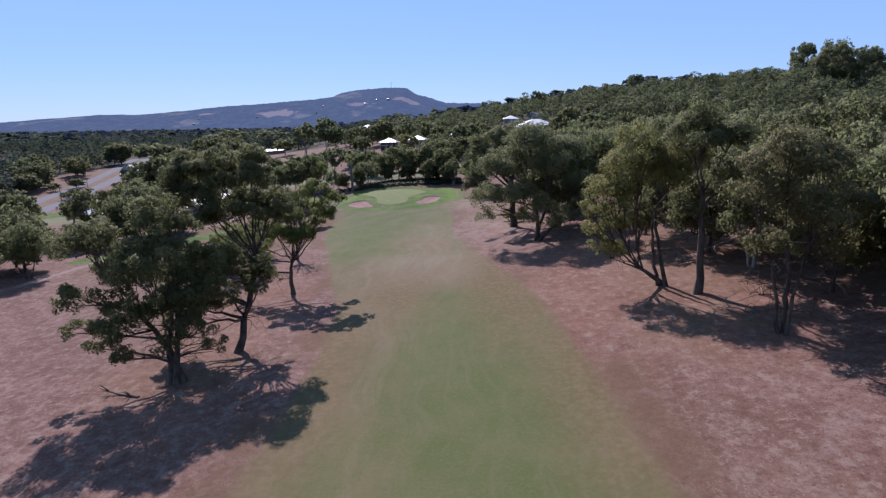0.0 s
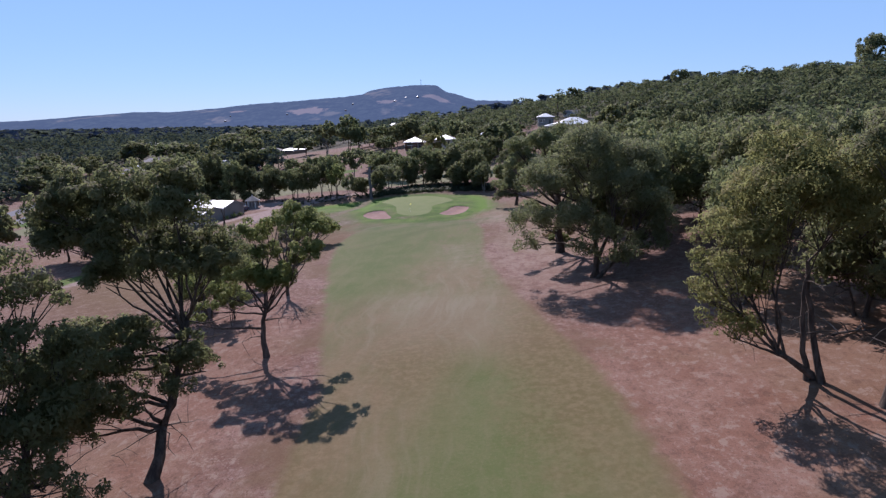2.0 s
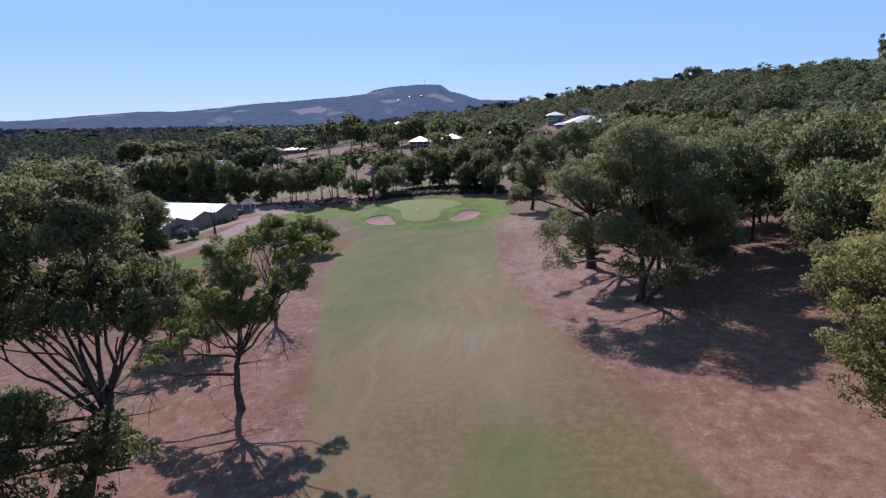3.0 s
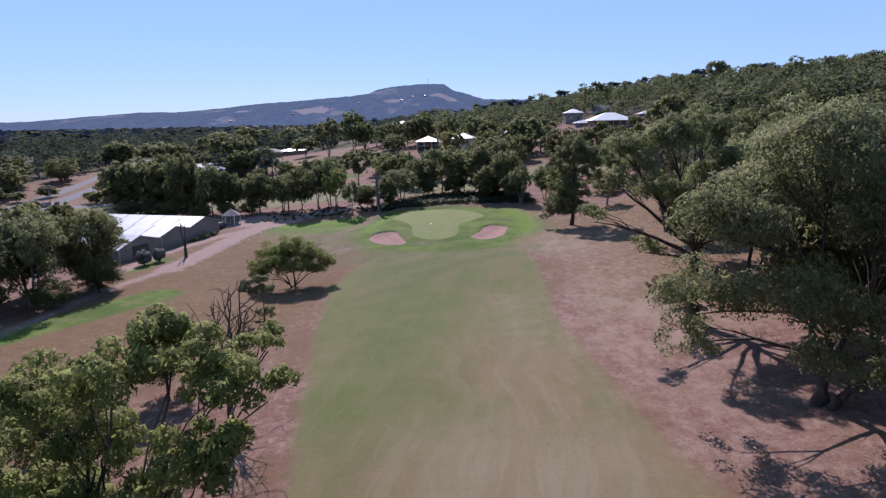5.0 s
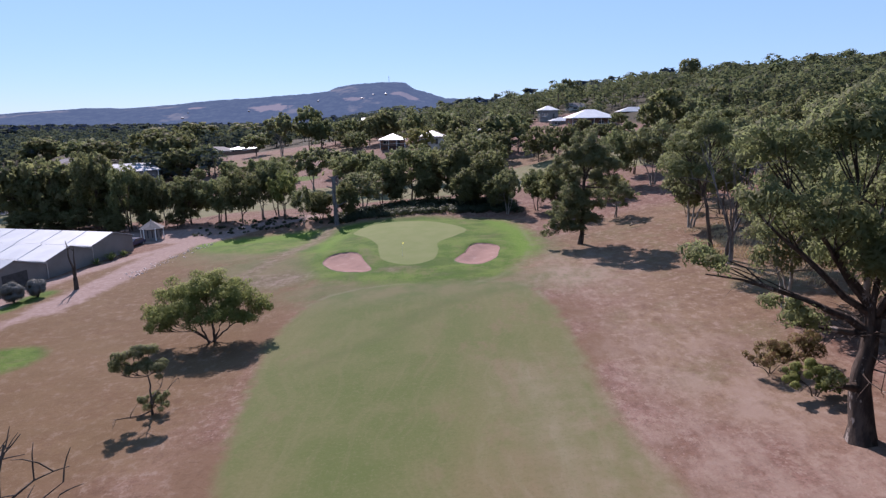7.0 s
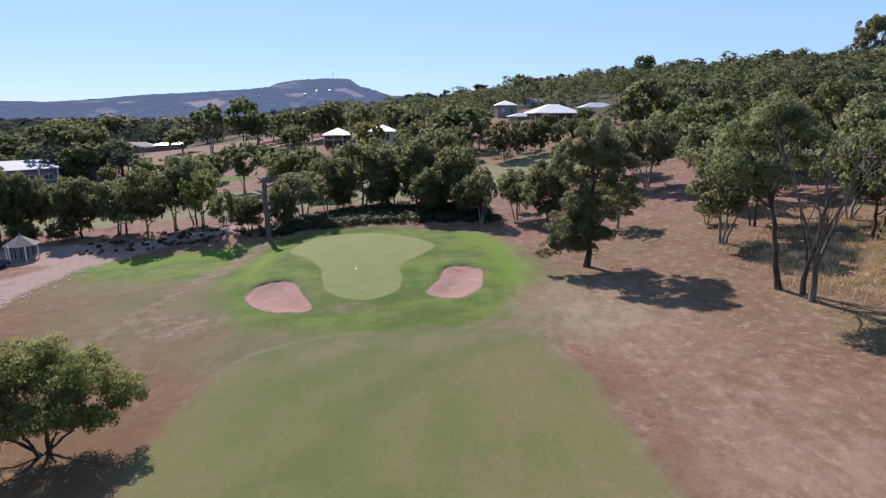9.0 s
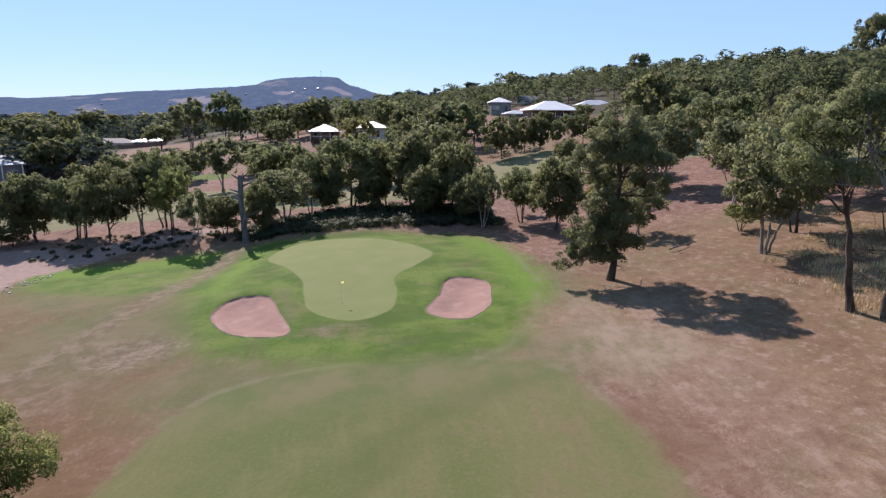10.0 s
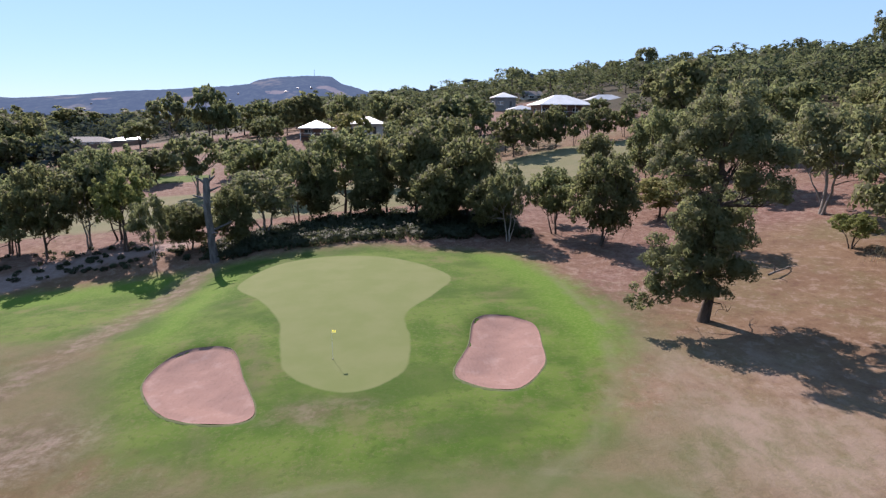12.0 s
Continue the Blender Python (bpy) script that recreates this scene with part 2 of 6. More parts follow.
    smooth = n.math("SUBTRACT", 1.0, n.math("MULTIPLY", mowed, 0.75))
    b = n.add("Bump", {"Height": h, "Strength": n.math("MULTIPLY", smooth, 0.55), "Distance": 0.16})
    n.put(n.bsdf.inputs["Normal"], b.outputs[0])
    return n.done(col, 0.95, 0.0, 0.15)


def sand_material():
    n = Nodes("bunker_sand")
    c = n.mix(n.noise(1.2, 5, 0.7), (0.201, 0.119, 0.099), (0.248, 0.157, 0.133))
    rake = n.add("TexWave", {"Vector": n.coord(), "Scale": 1.1, "Distortion": 9.0, "Detail": 4.0}).outputs["Fac"]
    c = n.mix(n.step(n.noise(3.5, 5, 0.7), 0.52, 0.68, 0, 0.6), c, (0.167, 0.107, 0.088))
    c = n.mix(n.step(n.noise(0.7, 5, 0.65), 0.52, 0.66, 0, 0.5), c, (0.279, 0.191, 0.167))
    n.bump(n.math("ADD", n.math("MULTIPLY", rake, 0.25), n.noise(4, 5, 0.7)), 0.35, 0.05)
    return n.done(c, 0.95, 0, 0.1)


def leaf_material(name, dark, light, tip, lets=0.6, gloss=0.25):
    """Leaves: a waxy face and light shining through; the tint runs from spray to spray."""
    n = Nodes(name)
    t = n.attr("tint")
    r = n.add("ObjectInfo").outputs["Random"]
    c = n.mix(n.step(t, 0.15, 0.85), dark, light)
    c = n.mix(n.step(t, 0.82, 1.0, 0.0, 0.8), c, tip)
    c = n.mix(n.math("MULTIPLY", r, 0.3), c, dark)
    n.done(c, 0.7, 0.0, gloss)
    tr = n.add("BsdfTranslucent", {"Color": n.mix(0.5, c, (0.225, 0.270, 0.120))})
    mx = n.add("MixShader", {0: lets, 1: n.bsdf.outputs[0], 2: tr.outputs[0]})
    n.put(n.tree.nodes["Material Output"].inputs[0], mx.outputs[0])
    return n.mat


def bark_material(name, a, b):
    n = Nodes(name)
    v = n.noise(3.0, 5, 0.65, stretch=(1, 1, 0.25))
    c = n.mix(n.step(v, 0.35, 0.65), a, b)
    n.bump(n.noise(9, 4, 0.7, stretch=(1, 1, 0.2)), 0.8, 0.05)
    return n.done(c, 0.9, 0, 0.2)


def mottled_bark(name):
    """Dark rough bark that peels off in pale patches."""
    n = Nodes(name)
    c = n.mix(n.step(n.noise(3.0, 5, 0.65, stretch=(1, 1, 0.25)), 0.35, 0.65), (0.034, 0.025, 0.021), (0.085, 0.062, 0.050))
    c = n.mix(n.step(n.noise(1.1, 5, 0.7, stretch=(1, 1, 0.35)), 0.58, 0.63, 0.0, 0.9), c, (0.30, 0.255, 0.225))
    n.bump(n.noise(7, 5, 0.75, stretch=(1, 1, 0.25)), 1.0, 0.08)
    return n.done(c, 0.9, 0, 0.2)


def plain_material(name, a, b, rough=0.7, metal=0.0, scale=1.5, bump=0.2, spec=0.4):
    n = Nodes(name)
    n.bump(n.noise(scale * 8, 3), bump, 0.02)
    return n.done(n.mix(n.step(n.noise(scale, 4, 0.65), 0.3, 0.7), a, b), rough, metal, spec)


def sheet_material(name, a, b, rough=0.45):
    """Corrugated steel sheet, its ribs running along the object's y."""
    n = Nodes(name)
    o = n.add("TexCoord").outputs["Object"]
    rib = n.add("TexWave", {"Vector": o, "Scale": 1.6, "Distortion": 0.0}, bands_direction="X").outputs["Fac"]
    n.bump(rib, 0.35, 0.03)
    return n.done(n.mix(n.step(n.noise(0.4, 4), 0.3, 0.7), a, b), rough, 0.15, 0.5)


M_GROUND, M_SAND = ground_material(), sand_material()
M_LEAF = leaf_material("gum_leaves", (0.121, 0.131, 0.060), (0.174, 0.183, 0.080), (0.217, 0.210, 0.091))
M_LEAF_DARK = leaf_material("dark_gum_leaves", (0.100, 0.097, 0.043), (0.156, 0.142, 0.063), (0.203, 0.172, 0.074))
M_LEAF_SILVER = leaf_material("silver_shrub_leaves", (0.118, 0.121, 0.116), (0.185, 0.183, 0.179), (0.227, 0.214, 0.212), 0.15, 0.1)
M_LEAF_GREY = leaf_material("grey_gum_leaves", (0.129, 0.129, 0.065), (0.176, 0.172, 0.089), (0.210, 0.192, 0.098))
M_LEAF_BROWN = leaf_material("brown_gum_leaves", (0.125, 0.097, 0.047), (0.171, 0.138, 0.064), (0.203, 0.155, 0.080))
M_LEAF_RUST = leaf_material("rusty_leaves", (0.130, 0.067, 0.032), (0.187, 0.092, 0.041), (0.209, 0.113, 0.060))
# nearly black leaves: the shade under the trees is put into the colour
M_LEAF_CREEPER_SHADE = leaf_material("shade_dark_creeper_leaves", (0.016, 0.022, 0.013), (0.035, 0.045, 0.024), (0.061, 0.071, 0.037), 0.25)
M_LEAF_FRESH = leaf_material("fresh_leaves", (0.136, 0.152, 0.041), (0.217, 0.227, 0.064), (0.272, 0.259, 0.086))
M_LEAF_OLIVE = leaf_material("olive_leaves", (0.164, 0.143, 0.043), (0.250, 0.213, 0.070), (0.299, 0.247, 0.091))
M_LEAF_WOOD = leaf_material("woodland_leaves", (0.055, 0.062, 0.037), (0.098, 0.102, 0.057), (0.132, 0.128, 0.070), 0.45, 0.05)
# valley trees: aerial haze mixed into the leaf colour as blue-grey
M_LEAF_VALLEY_HAZE = leaf_material("hazed_valley_leaves", (0.034, 0.046, 0.052), (0.058, 0.074, 0.075), (0.084, 0.098, 0.092), 0.3, 0.0)
# blue in these leaves is distance haze put into the base colour
M_LEAF_FAR_HAZE = leaf_material("hazed_far_leaves", (0.036, 0.047, 0.080), (0.050, 0.062, 0.095), (0.068, 0.078, 0.108), 0.3, 0.0)
M_BARK = bark_material("dark_bark", (0.047, 0.036, 0.030), (0.111, 0.085, 0.068))
M_BARK_PALE = bark_material("pale_bark", (0.170, 0.145, 0.123), (0.306, 0.272, 0.238))
M_BARK_MOTTLED = mottled_bark("peeling_bark")
M_DEAD = bark_material("dead_wood", (0.085, 0.072, 0.064), (0.204, 0.178, 0.162))
M_ROOF_WHITE = sheet_material("white_roof_sheet", (0.54, 0.535, 0.53), (0.62, 0.62, 0.615))
M_ROOF_SHED = sheet_material("pale_grey_roof_sheet", (0.40, 0.41, 0.42), (0.47, 0.48, 0.49))
M_ROOF_GREY = sheet_material("grey_roof_sheet", (0.295, 0.312, 0.336), (0.377, 0.394, 0.410))
M_ROOF_SLATE = sheet_material("slate_blue_roof_sheet", (0.164, 0.184, 0.213), (0.221, 0.238, 0.271), 0.75)
M_ROOF_DARK = plain_material("dark_roof_tile", (0.082, 0.078, 0.082), (0.139, 0.131, 0.131), 0.8)
M_WALL_PALE = plain_material("pale_weatherboard", (0.476, 0.443, 0.394), (0.558, 0.525, 0.476), 0.8)
M_WALL_BRICK = plain_material("brown_brick", (0.164, 0.090, 0.066), (0.238, 0.139, 0.098), 0.9, scale=3)
M_WALL_GREY = sheet_material("grey_steel_wall", (0.139, 0.139, 0.135), (0.189, 0.184, 0.180))
M_FRAME = plain_material("white_paint", (0.72, 0.72, 0.70), (0.8, 0.8, 0.78), 0.5)
M_DARK = plain_material("dark_paint", (0.03, 0.03, 0.03), (0.06, 0.06, 0.06), 0.6)
M_GLASS = Nodes("window_glass").done((0.03, 0.04, 0.05), 0.06, 0.0, 0.8)
M_TURF_EDGE = plain_material("turf_edge", (0.060, 0.080, 0.026), (0.085, 0.100, 0.036), 0.95, scale=4)
M_STEEL = plain_material("galvanised_steel", (0.40, 0.41, 0.42), (0.5, 0.51, 0.52), 0.4, 0.8)


# ---- the lie of the land ----
def softplus(v, w):
    return w * np.logaddexp(0, np.asarray(v, float) / w)


def smooth(a, b, v):
    t = np.clip((np.asarray(v, float) - a) / (b - a), 0, 1)
    return t * t * (3 - 2 * t)


def bell(cx, cy, sx, sy, x, y):
    return np.exp(-((x - cx) / sx) ** 2 - ((y - cy) / sy) ** 2)


def land(x, y):
    """Height of the ground: a slope that falls to the left, a wooded hill on the right, a rise beyond the green."""
    x, y = np.asarray(x, float), np.asarray(y, float)
    z = 0.045 * x + 0.125 * softplus(x - 4, 8) - 0.6 - 0.12 * softplus(x - 150, 40)
    rise = 0.05 + 0.045 * smooth(-140, -30, x)
    z = z + rise * (softplus(y - 215, 25) - softplus(y - 462, 45))
    z = z + 0.045 * softplus(-x - 150, 40)
    z = z + 1.5 * bell(-20, 178, 20, 24, x, y) - 0.8 * bell(-38, 142, 16, 20, x, y)
    z = z + 0.85 * smooth(125, 85, y)
    z = z - 0.022 * softplus(y - 600, 60) * smooth(250, -150, x) * smooth(1500, 900, y)
    z = z + 0.05 * softplus(-y - 100, 60)
    z = z + 3.0 * bell(-24, 318, 32, 28, x, y)
    # a bank between the watered turf and the row of trees
    z = z + 0.7 * smooth(192.5, 199, y) * smooth(255, 225, y) * smooth(-68, -58, x) * smooth(14, 4, x)
    z = z - 0.6 * bell(-43, 187, 11, 7, x, y) - 0.9 * bell(-32.5, 183, 5.5, 9, x, y)
    return z


def ground_z(x, y):
    return float(land(x, y))


def ring(points, n=10):
    """A smooth closed outline through a few points."""
    p = np.array(points, float)
    out = []
    for i in range(len(p)):
        a, b, c, d = p[i - 1], p[i], p[(i + 1) % len(p)], p[(i + 2) % len(p)]
        for k in range(n):
            t = k / n
            out.append(0.5 * (2 * b + (c - a) * t + (2 * a - 5 * b + 4 * c - d) * t * t + (3 * b - a - 3 * c + d) * t ** 3))
    return np.array(out)


def inside(outline, x, y, reach=14.0):
    """Metres inside (plus) or outside (minus) a closed outline."""
    x, y = np.asarray(x, float), np.asarray(y, float)
    out = np.full(x.shape, -float(reach))
    lo, hi = outline.min(0) - reach, outline.max(0) + reach
    sel = (x > lo[0]) & (x < hi[0]) & (y > lo[1]) & (y < hi[1])
    px, py = x[sel], y[sel]
    best, odd = np.full(px.shape, 1e9), np.zeros(px.shape, bool)
    for (ax, ay), (bx, by) in zip(outline, np.roll(outline, -1, 0)):
        dx, dy = bx - ax, by - ay
        t = np.clip(((px - ax) * dx + (py - ay) * dy) / (dx * dx + dy * dy + 1e-9), 0, 1)
        best = np.minimum(best, (px - ax - t * dx) ** 2 + (py - ay - t * dy) ** 2)
        if ay != by:
            odd ^= ((ay > py) != (by > py)) & (px < ax + (py - ay) * dx / dy)
    out[sel] = np.clip(np.where(odd, 1, -1) * np.sqrt(best), -reach, reach)
    return out


def along(points, half, x, y):
    """Metres inside a band of that half width along a line of points."""
    x, y = np.asarray(x, float), np.asarray(y, float)
    best = np.full(x.shape, 1e9)
    for (ax, ay), (bx, by) in zip(points, points[1:]):
        dx, dy = bx - ax, by - ay
        t = np.clip(((x - ax) * dx + (y - ay) * dy) / (dx * dx + dy * dy), 0, 1)
        best = np.minimum(best, (x - ax - t * dx) ** 2 + (y - ay - t * dy) ** 2)
    return np.clip(half - np.sqrt(best), -14, 14)


GREEN = ring([(-25.6, 182.7), (-24.2, 188.2), (-21.4, 191.3), (-16, 192.4), (-10.2, 189.8), (-5.4, 182.2), (-7.4, 176.5), (-10.2, 171.9), (-10.2, 166.8),
              (-11, 162), (-14.4, 160), (-18.2, 162.8), (-19.4, 167.5), (-20.1, 171.8), (-22.4, 177)], 6)
BUNKERS = [ring([(-27.2, 163.4), (-26.9, 166.6), (-25.5, 168.1), (-22.7, 167.4), (-21.0, 163), (-19.5, 158.6), (-21.4, 158), (-24.8, 159.6)], 6),
           ring([(-4.9, 170.0), (-2.6, 170.4), (-0.8, 168.2), (-1.2, 164.5), (-2.0, 161.4), (-4.6, 158.8), (-7.7, 161), (-6.2, 165.4)], 6)]
APRON = ring([(-29.6, 163.6), (-27.5, 157.6), (-22.4, 153.8), (-11.8, 151.6), (-2.5, 152.4), (2.4, 160), (5.4, 168.2), (4.3, 183.3), (0, 191), (-14, 196), (-27, 194),
              (-35.5, 192.4), (-45, 190.6), (-56, 188), (-53, 180), (-42, 174.5), (-33, 171)], 6)
PATH_LINE = [(-74, 70), (-67, 88), (-64, 110), (-63, 137), (-59.5, 150), (-58.6, 163), (-58.6, 174), (-57.5, 187), (-50, 196), (-38, 203)]
ROAD_LINE = [(-128, 150), (-140, 198), (-146, 222), (-155, 250), (-164, 285), (-178, 330), (-205, 400)]
PALE_LINE = [(-130, 229), (-90, 229), (-45, 231), (-13, 236), (12, 239), (32, 248), (60, 240), (95, 224), (140, 215)]


def fairway_field(x, y):
    ys = [-60, 20, 50, 65, 80, 95, 115, 135, 150]
    left = np.interp(y, ys, [-13.5, -12.2, -11.2, -12, -15.6, -19.3, -23.8, -27.2, -25.5])
    right = np.interp(y, ys, [15, 13.5, 12.3, 11.2, 8, 4.8, 2.2, 2.6, 1.5])
    side, end = np.minimum(x - left, right - x), 151.8 - y - ((x + 12) / 13) ** 2 * 2.0
    return -2.2 * np.logaddexp(-side / 2.2, -end / 2.2)          # rounded corners at the far end


def build_fields(x, y):
    f = {}
    f["fairway"] = fairway_field(x, y)
    f["lush"] = np.maximum(np.minimum(7 - np.abs(x - 2 - 0.04 * y), 70 - y), np.minimum(6 - np.abs(x + 16), np.minimum(y - 92, 160 - y)))
    f["lush"] = np.maximum(f["lush"], 3.5 - np.abs(y - 151))
    f["ochre"] = 22 - np.hypot((x + 47) * 1.05, (y - 142) * 0.42)
    f["russet"] = np.maximum(10 - np.hypot((x - 24) * 0.8, (y - 63) * 0.45), 6 - np.hypot((x + 24) * 0.9, (y - 66) * 0.25))
    f["russet"] = np.maximum(f["russet"], 4.5 - np.hypot(x - 2.6, (y - 156.5) * 0.7))
    f["russet"] = np.maximum(f["russet"], 5 - np.hypot((x - 13) * 0.7, (y - 60) * 0.3))
    f["tired"] = np.minimum(112 - y, y + 60) - 0.6 * np.maximum(0, 6 - np.abs(x - 4)) - 8 * smooth(66, 40, y) * smooth(-7, 0, x)
    f["bald"] = np.maximum(1.6 - np.hypot((x + 32.3) * 0.6, y - 156.8), 1.0 - np.hypot((x + 29) * 0.6, y - 158.5))
    f["bleached"] = np.maximum(5.0 - np.hypot((x - 10) * 0.7, (y - 112) * 0.22), 5.0 - np.hypot((x - 8) * 0.8, (y - 151) * 0.5))
    f["trod"] = np.maximum.reduce([along([(-31.5, 192), (-33.6, 178), (-36.5, 166), (-39.5, 155)], 1.5, x, y), 2.6 - np.hypot((x + 33.5) * 0.5, y - 158.5), 1.4 - np.hypot((x + 36) * 0.5, (y - 152) * 0.6), 0.9 - np.hypot((x + 16) * 0.5, y - 158.3)])
    f["worn"] = along([(-30.5, 194), (-33.6, 175), (-37.5, 164), (-40, 156)], 1.3, x, y)
    f["worn"] = np.maximum.reduce([f["worn"], along([(-21.4, 169), (-20, 161.5)], 0.5, x, y), along([(-22.5, 157.8), (-21.1, 153)], 0.2, x, y),
                                   along([(-17.6, 158.6), (-15.8, 158.2)], 0.4, x, y), along([(-11.6, 154.2), (-9.2, 155)], 0.2, x, y)])
    f["swath"] = np.maximum(along([(-13.6, 139), (-9.5, 143.4), (-1.8, 147.4), (2.6, 148.6)], 0.9, x, y), along([(-22, 128), (-15.6, 134.4), (-10, 141)], 0.6, x, y))
    f["scorch"] = np.maximum.reduce([4 - np.hypot((x - 8.5) * 0.8, (y - 69) * 0.2), 2.5 - np.hypot((x + 11) * 0.8, (y - 48) * 0.12), 2.5 - np.hypot((x - 12) * 0.8, (y - 42) * 0.15), 2.5 - np.hypot((x + 5) * 0.6, (y - 70) * 0.3)])
    f["ring"] = along([(3.9, 182), (4.6, 169), (1.6, 158.3), (-2.3, 152.4), (-5.6, 150.4)], 0.35, x, y)
    f["bare"] = np.minimum(9 - np.abs(y - 83), 8 - np.abs(x + 2))
    f["bare"] = np.maximum(f["bare"], np.minimum(1.5 - np.abs(x + 2), np.minimum(y - 84, 125 - y)))
    f["semi"] = np.maximum(9 - np.hypot((x + 34) * 0.8, y - 163), 5 - np.abs(y - 151) - np.maximum(0, np.abs(x + 10) - 16))
    f["semi"] = np.maximum(f["semi"], 8 - np.hypot((x + 40) * 0.6, (y - 178) * 0.8))
    f["semi"] = np.maximum(f["semi"], 4 - np.hypot(x - 4, (y - 166) * 0.5))
    f["vivid"] = np.maximum.reduce([along([(-53, 187), (-45, 189.5), (-37, 190.5)], 3.6, x, y), along([(3.2, 163), (3.4, 178), (0.5, 188)], 2.6, x, y), along([(-29, 172), (-27.5, 188)], 1.6, x, y)])
    f["apron"] = inside(APRON, x, y)
    f["green"] = inside(GREEN, x, y, 6)
    f["tee"] = np.maximum(along([(-68, 107), (-53, 134)], 3.6, x, y), along([(-66, 150), (-65, 157)], 2.0, x, y))
    f["tee"] = np.maximum(f["tee"], along([(-62, 268), (-54, 267)], 4.5, x, y))
    f["tee"] = np.maximum(f["tee"], along([(-128, 182), (-118, 196)], 7, x, y))
    f["gravel"] = np.maximum(np.maximum(along(PATH_LINE[:5], 1.0, x, y), along(PATH_LINE[4:], 2.6, x, y)), along([(-68, 150), (-67.8, 164), (-64, 176), (-59, 186)], 1.5, x, y))
    f["gravel"] = np.maximum(f["gravel"], along([(-80, 200), (-60, 193)], 5.5, x, y))
    f["asphalt"] = np.maximum(along(ROAD_LINE, 3.3, x, y), along([(-150, 238), (-112, 240)], 2.6, x, y))
    f["asphalt"] = np.maximum(f["asphalt"], along([(-146, 180), (-163, 235), (-173, 276), (-190, 330), (-214, 400)], 2.8, x, y))
    f["pale"] = along(PALE_LINE, 15.5, x, y)
    f["pale"] = np.maximum(f["pale"], along([(70, 212), (92, 240)], 13, x, y))
    f["pale"] = np.maximum(f["pale"], along([(-122, 205), (-116, 170)], 9, x, y))
    f["straw"] = 26 - np.hypot((x + 82) * 0.62, y - 326)
    f["straw"] = np.maximum(f["straw"], 18 - np.hypot((x - 30) * 0.7, (y - 155) * 0.6))
    f["straw"] = np.maximum(f["straw"], 15 - np.hypot((x - 32) * 0.5, y - 264))
    f["straw"] = np.maximum(f["straw"], along([(-140, 180), (-160, 240), (-180, 310), (-195, 345)], 9, x, y))
    f["straw"] = np.maximum(f["straw"], 7 - np.hypot((x - 12.5) * 0.9, (y - 127) * 0.5))
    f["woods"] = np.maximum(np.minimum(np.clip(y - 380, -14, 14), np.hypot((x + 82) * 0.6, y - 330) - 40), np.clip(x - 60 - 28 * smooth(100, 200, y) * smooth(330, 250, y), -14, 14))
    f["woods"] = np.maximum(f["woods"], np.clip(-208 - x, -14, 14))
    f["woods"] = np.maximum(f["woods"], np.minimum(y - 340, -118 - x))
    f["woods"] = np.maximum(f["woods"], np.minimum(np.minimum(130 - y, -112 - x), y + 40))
    return {k: np.clip(v, -14, 14) for k, v in f.items()}


def bunker_dip(x, y, under=0.0):
    """Depth of the sand below the turf, and a low bank behind."""
    d = np.zeros(np.shape(x))
    for b in BUNKERS:
        s = inside(b, x, y, 4)
        back = smooth(b[:, 1].mean() - 3, b[:, 1].max() - 1, y)
        d = d - (0.05 + 0.07 * back) * smooth(-0.02, 0.1, s) - 0.35 * smooth(0.0, 2.4, s) - under * smooth(0.15, 0.9, s)
        d = d + 0.16 * np.exp(-((s + 1.2) / 1.2) ** 2) * back * smooth(0.3, -0.3, s)
    return d


def mesh_object(name, verts, faces, mats, parent=None, attrs=None, smooth_faces=False, normals=None):
    """Arrays of vertices and of triangles or quads, as one mesh object; leaves bring the normals of the clump they cover."""
    verts, faces = np.asarray(verts, np.float32), np.asarray(faces, np.int32)
    k = faces.shape[1]
    me = bpy.data.meshes.new(name)
    me.vertices.add(len(verts))
    me.vertices.foreach_set("co", verts.ravel())
    me.loops.add(faces.size)
    me.loops.foreach_set("vertex_index", faces.ravel())
    me.polygons.add(len(faces))
    me.polygons.foreach_set("loop_start", np.arange(0, faces.size, k, dtype=np.int32))
    me.polygons.foreach_set("loop_total", np.full(len(faces), k, np.int32))
    if smooth_faces:
        me.polygons.foreach_set("use_smooth", np.ones(len(faces), bool))
    for m in mats if isinstance(mats, (list, tuple)) else [mats]:
        me.materials.append(m)
    for key, values in (attrs or {}).items():
        me.attributes.new(key, "FLOAT", "POINT").data.foreach_set("value", np.asarray(values, np.float32))
    if normals is not None:
        me.attributes.new("custom_normal", "FLOAT_VECTOR", "POINT").data.foreach_set("vector", np.asarray(normals, np.float32).ravel())
    me.update(calc_edges=True)
    ob = new(name, me)
    ob.parent = parent
    return ob


def steps(parts):
    """Grid lines: (from, to, spacing) after one another."""
    out = []
    for a, b, d in parts:
        out.extend(np.linspace(a, b, max(2, int(round((b - a) / d)) + 1))[:-1])
    return np.array(out + [parts[-1][1]])


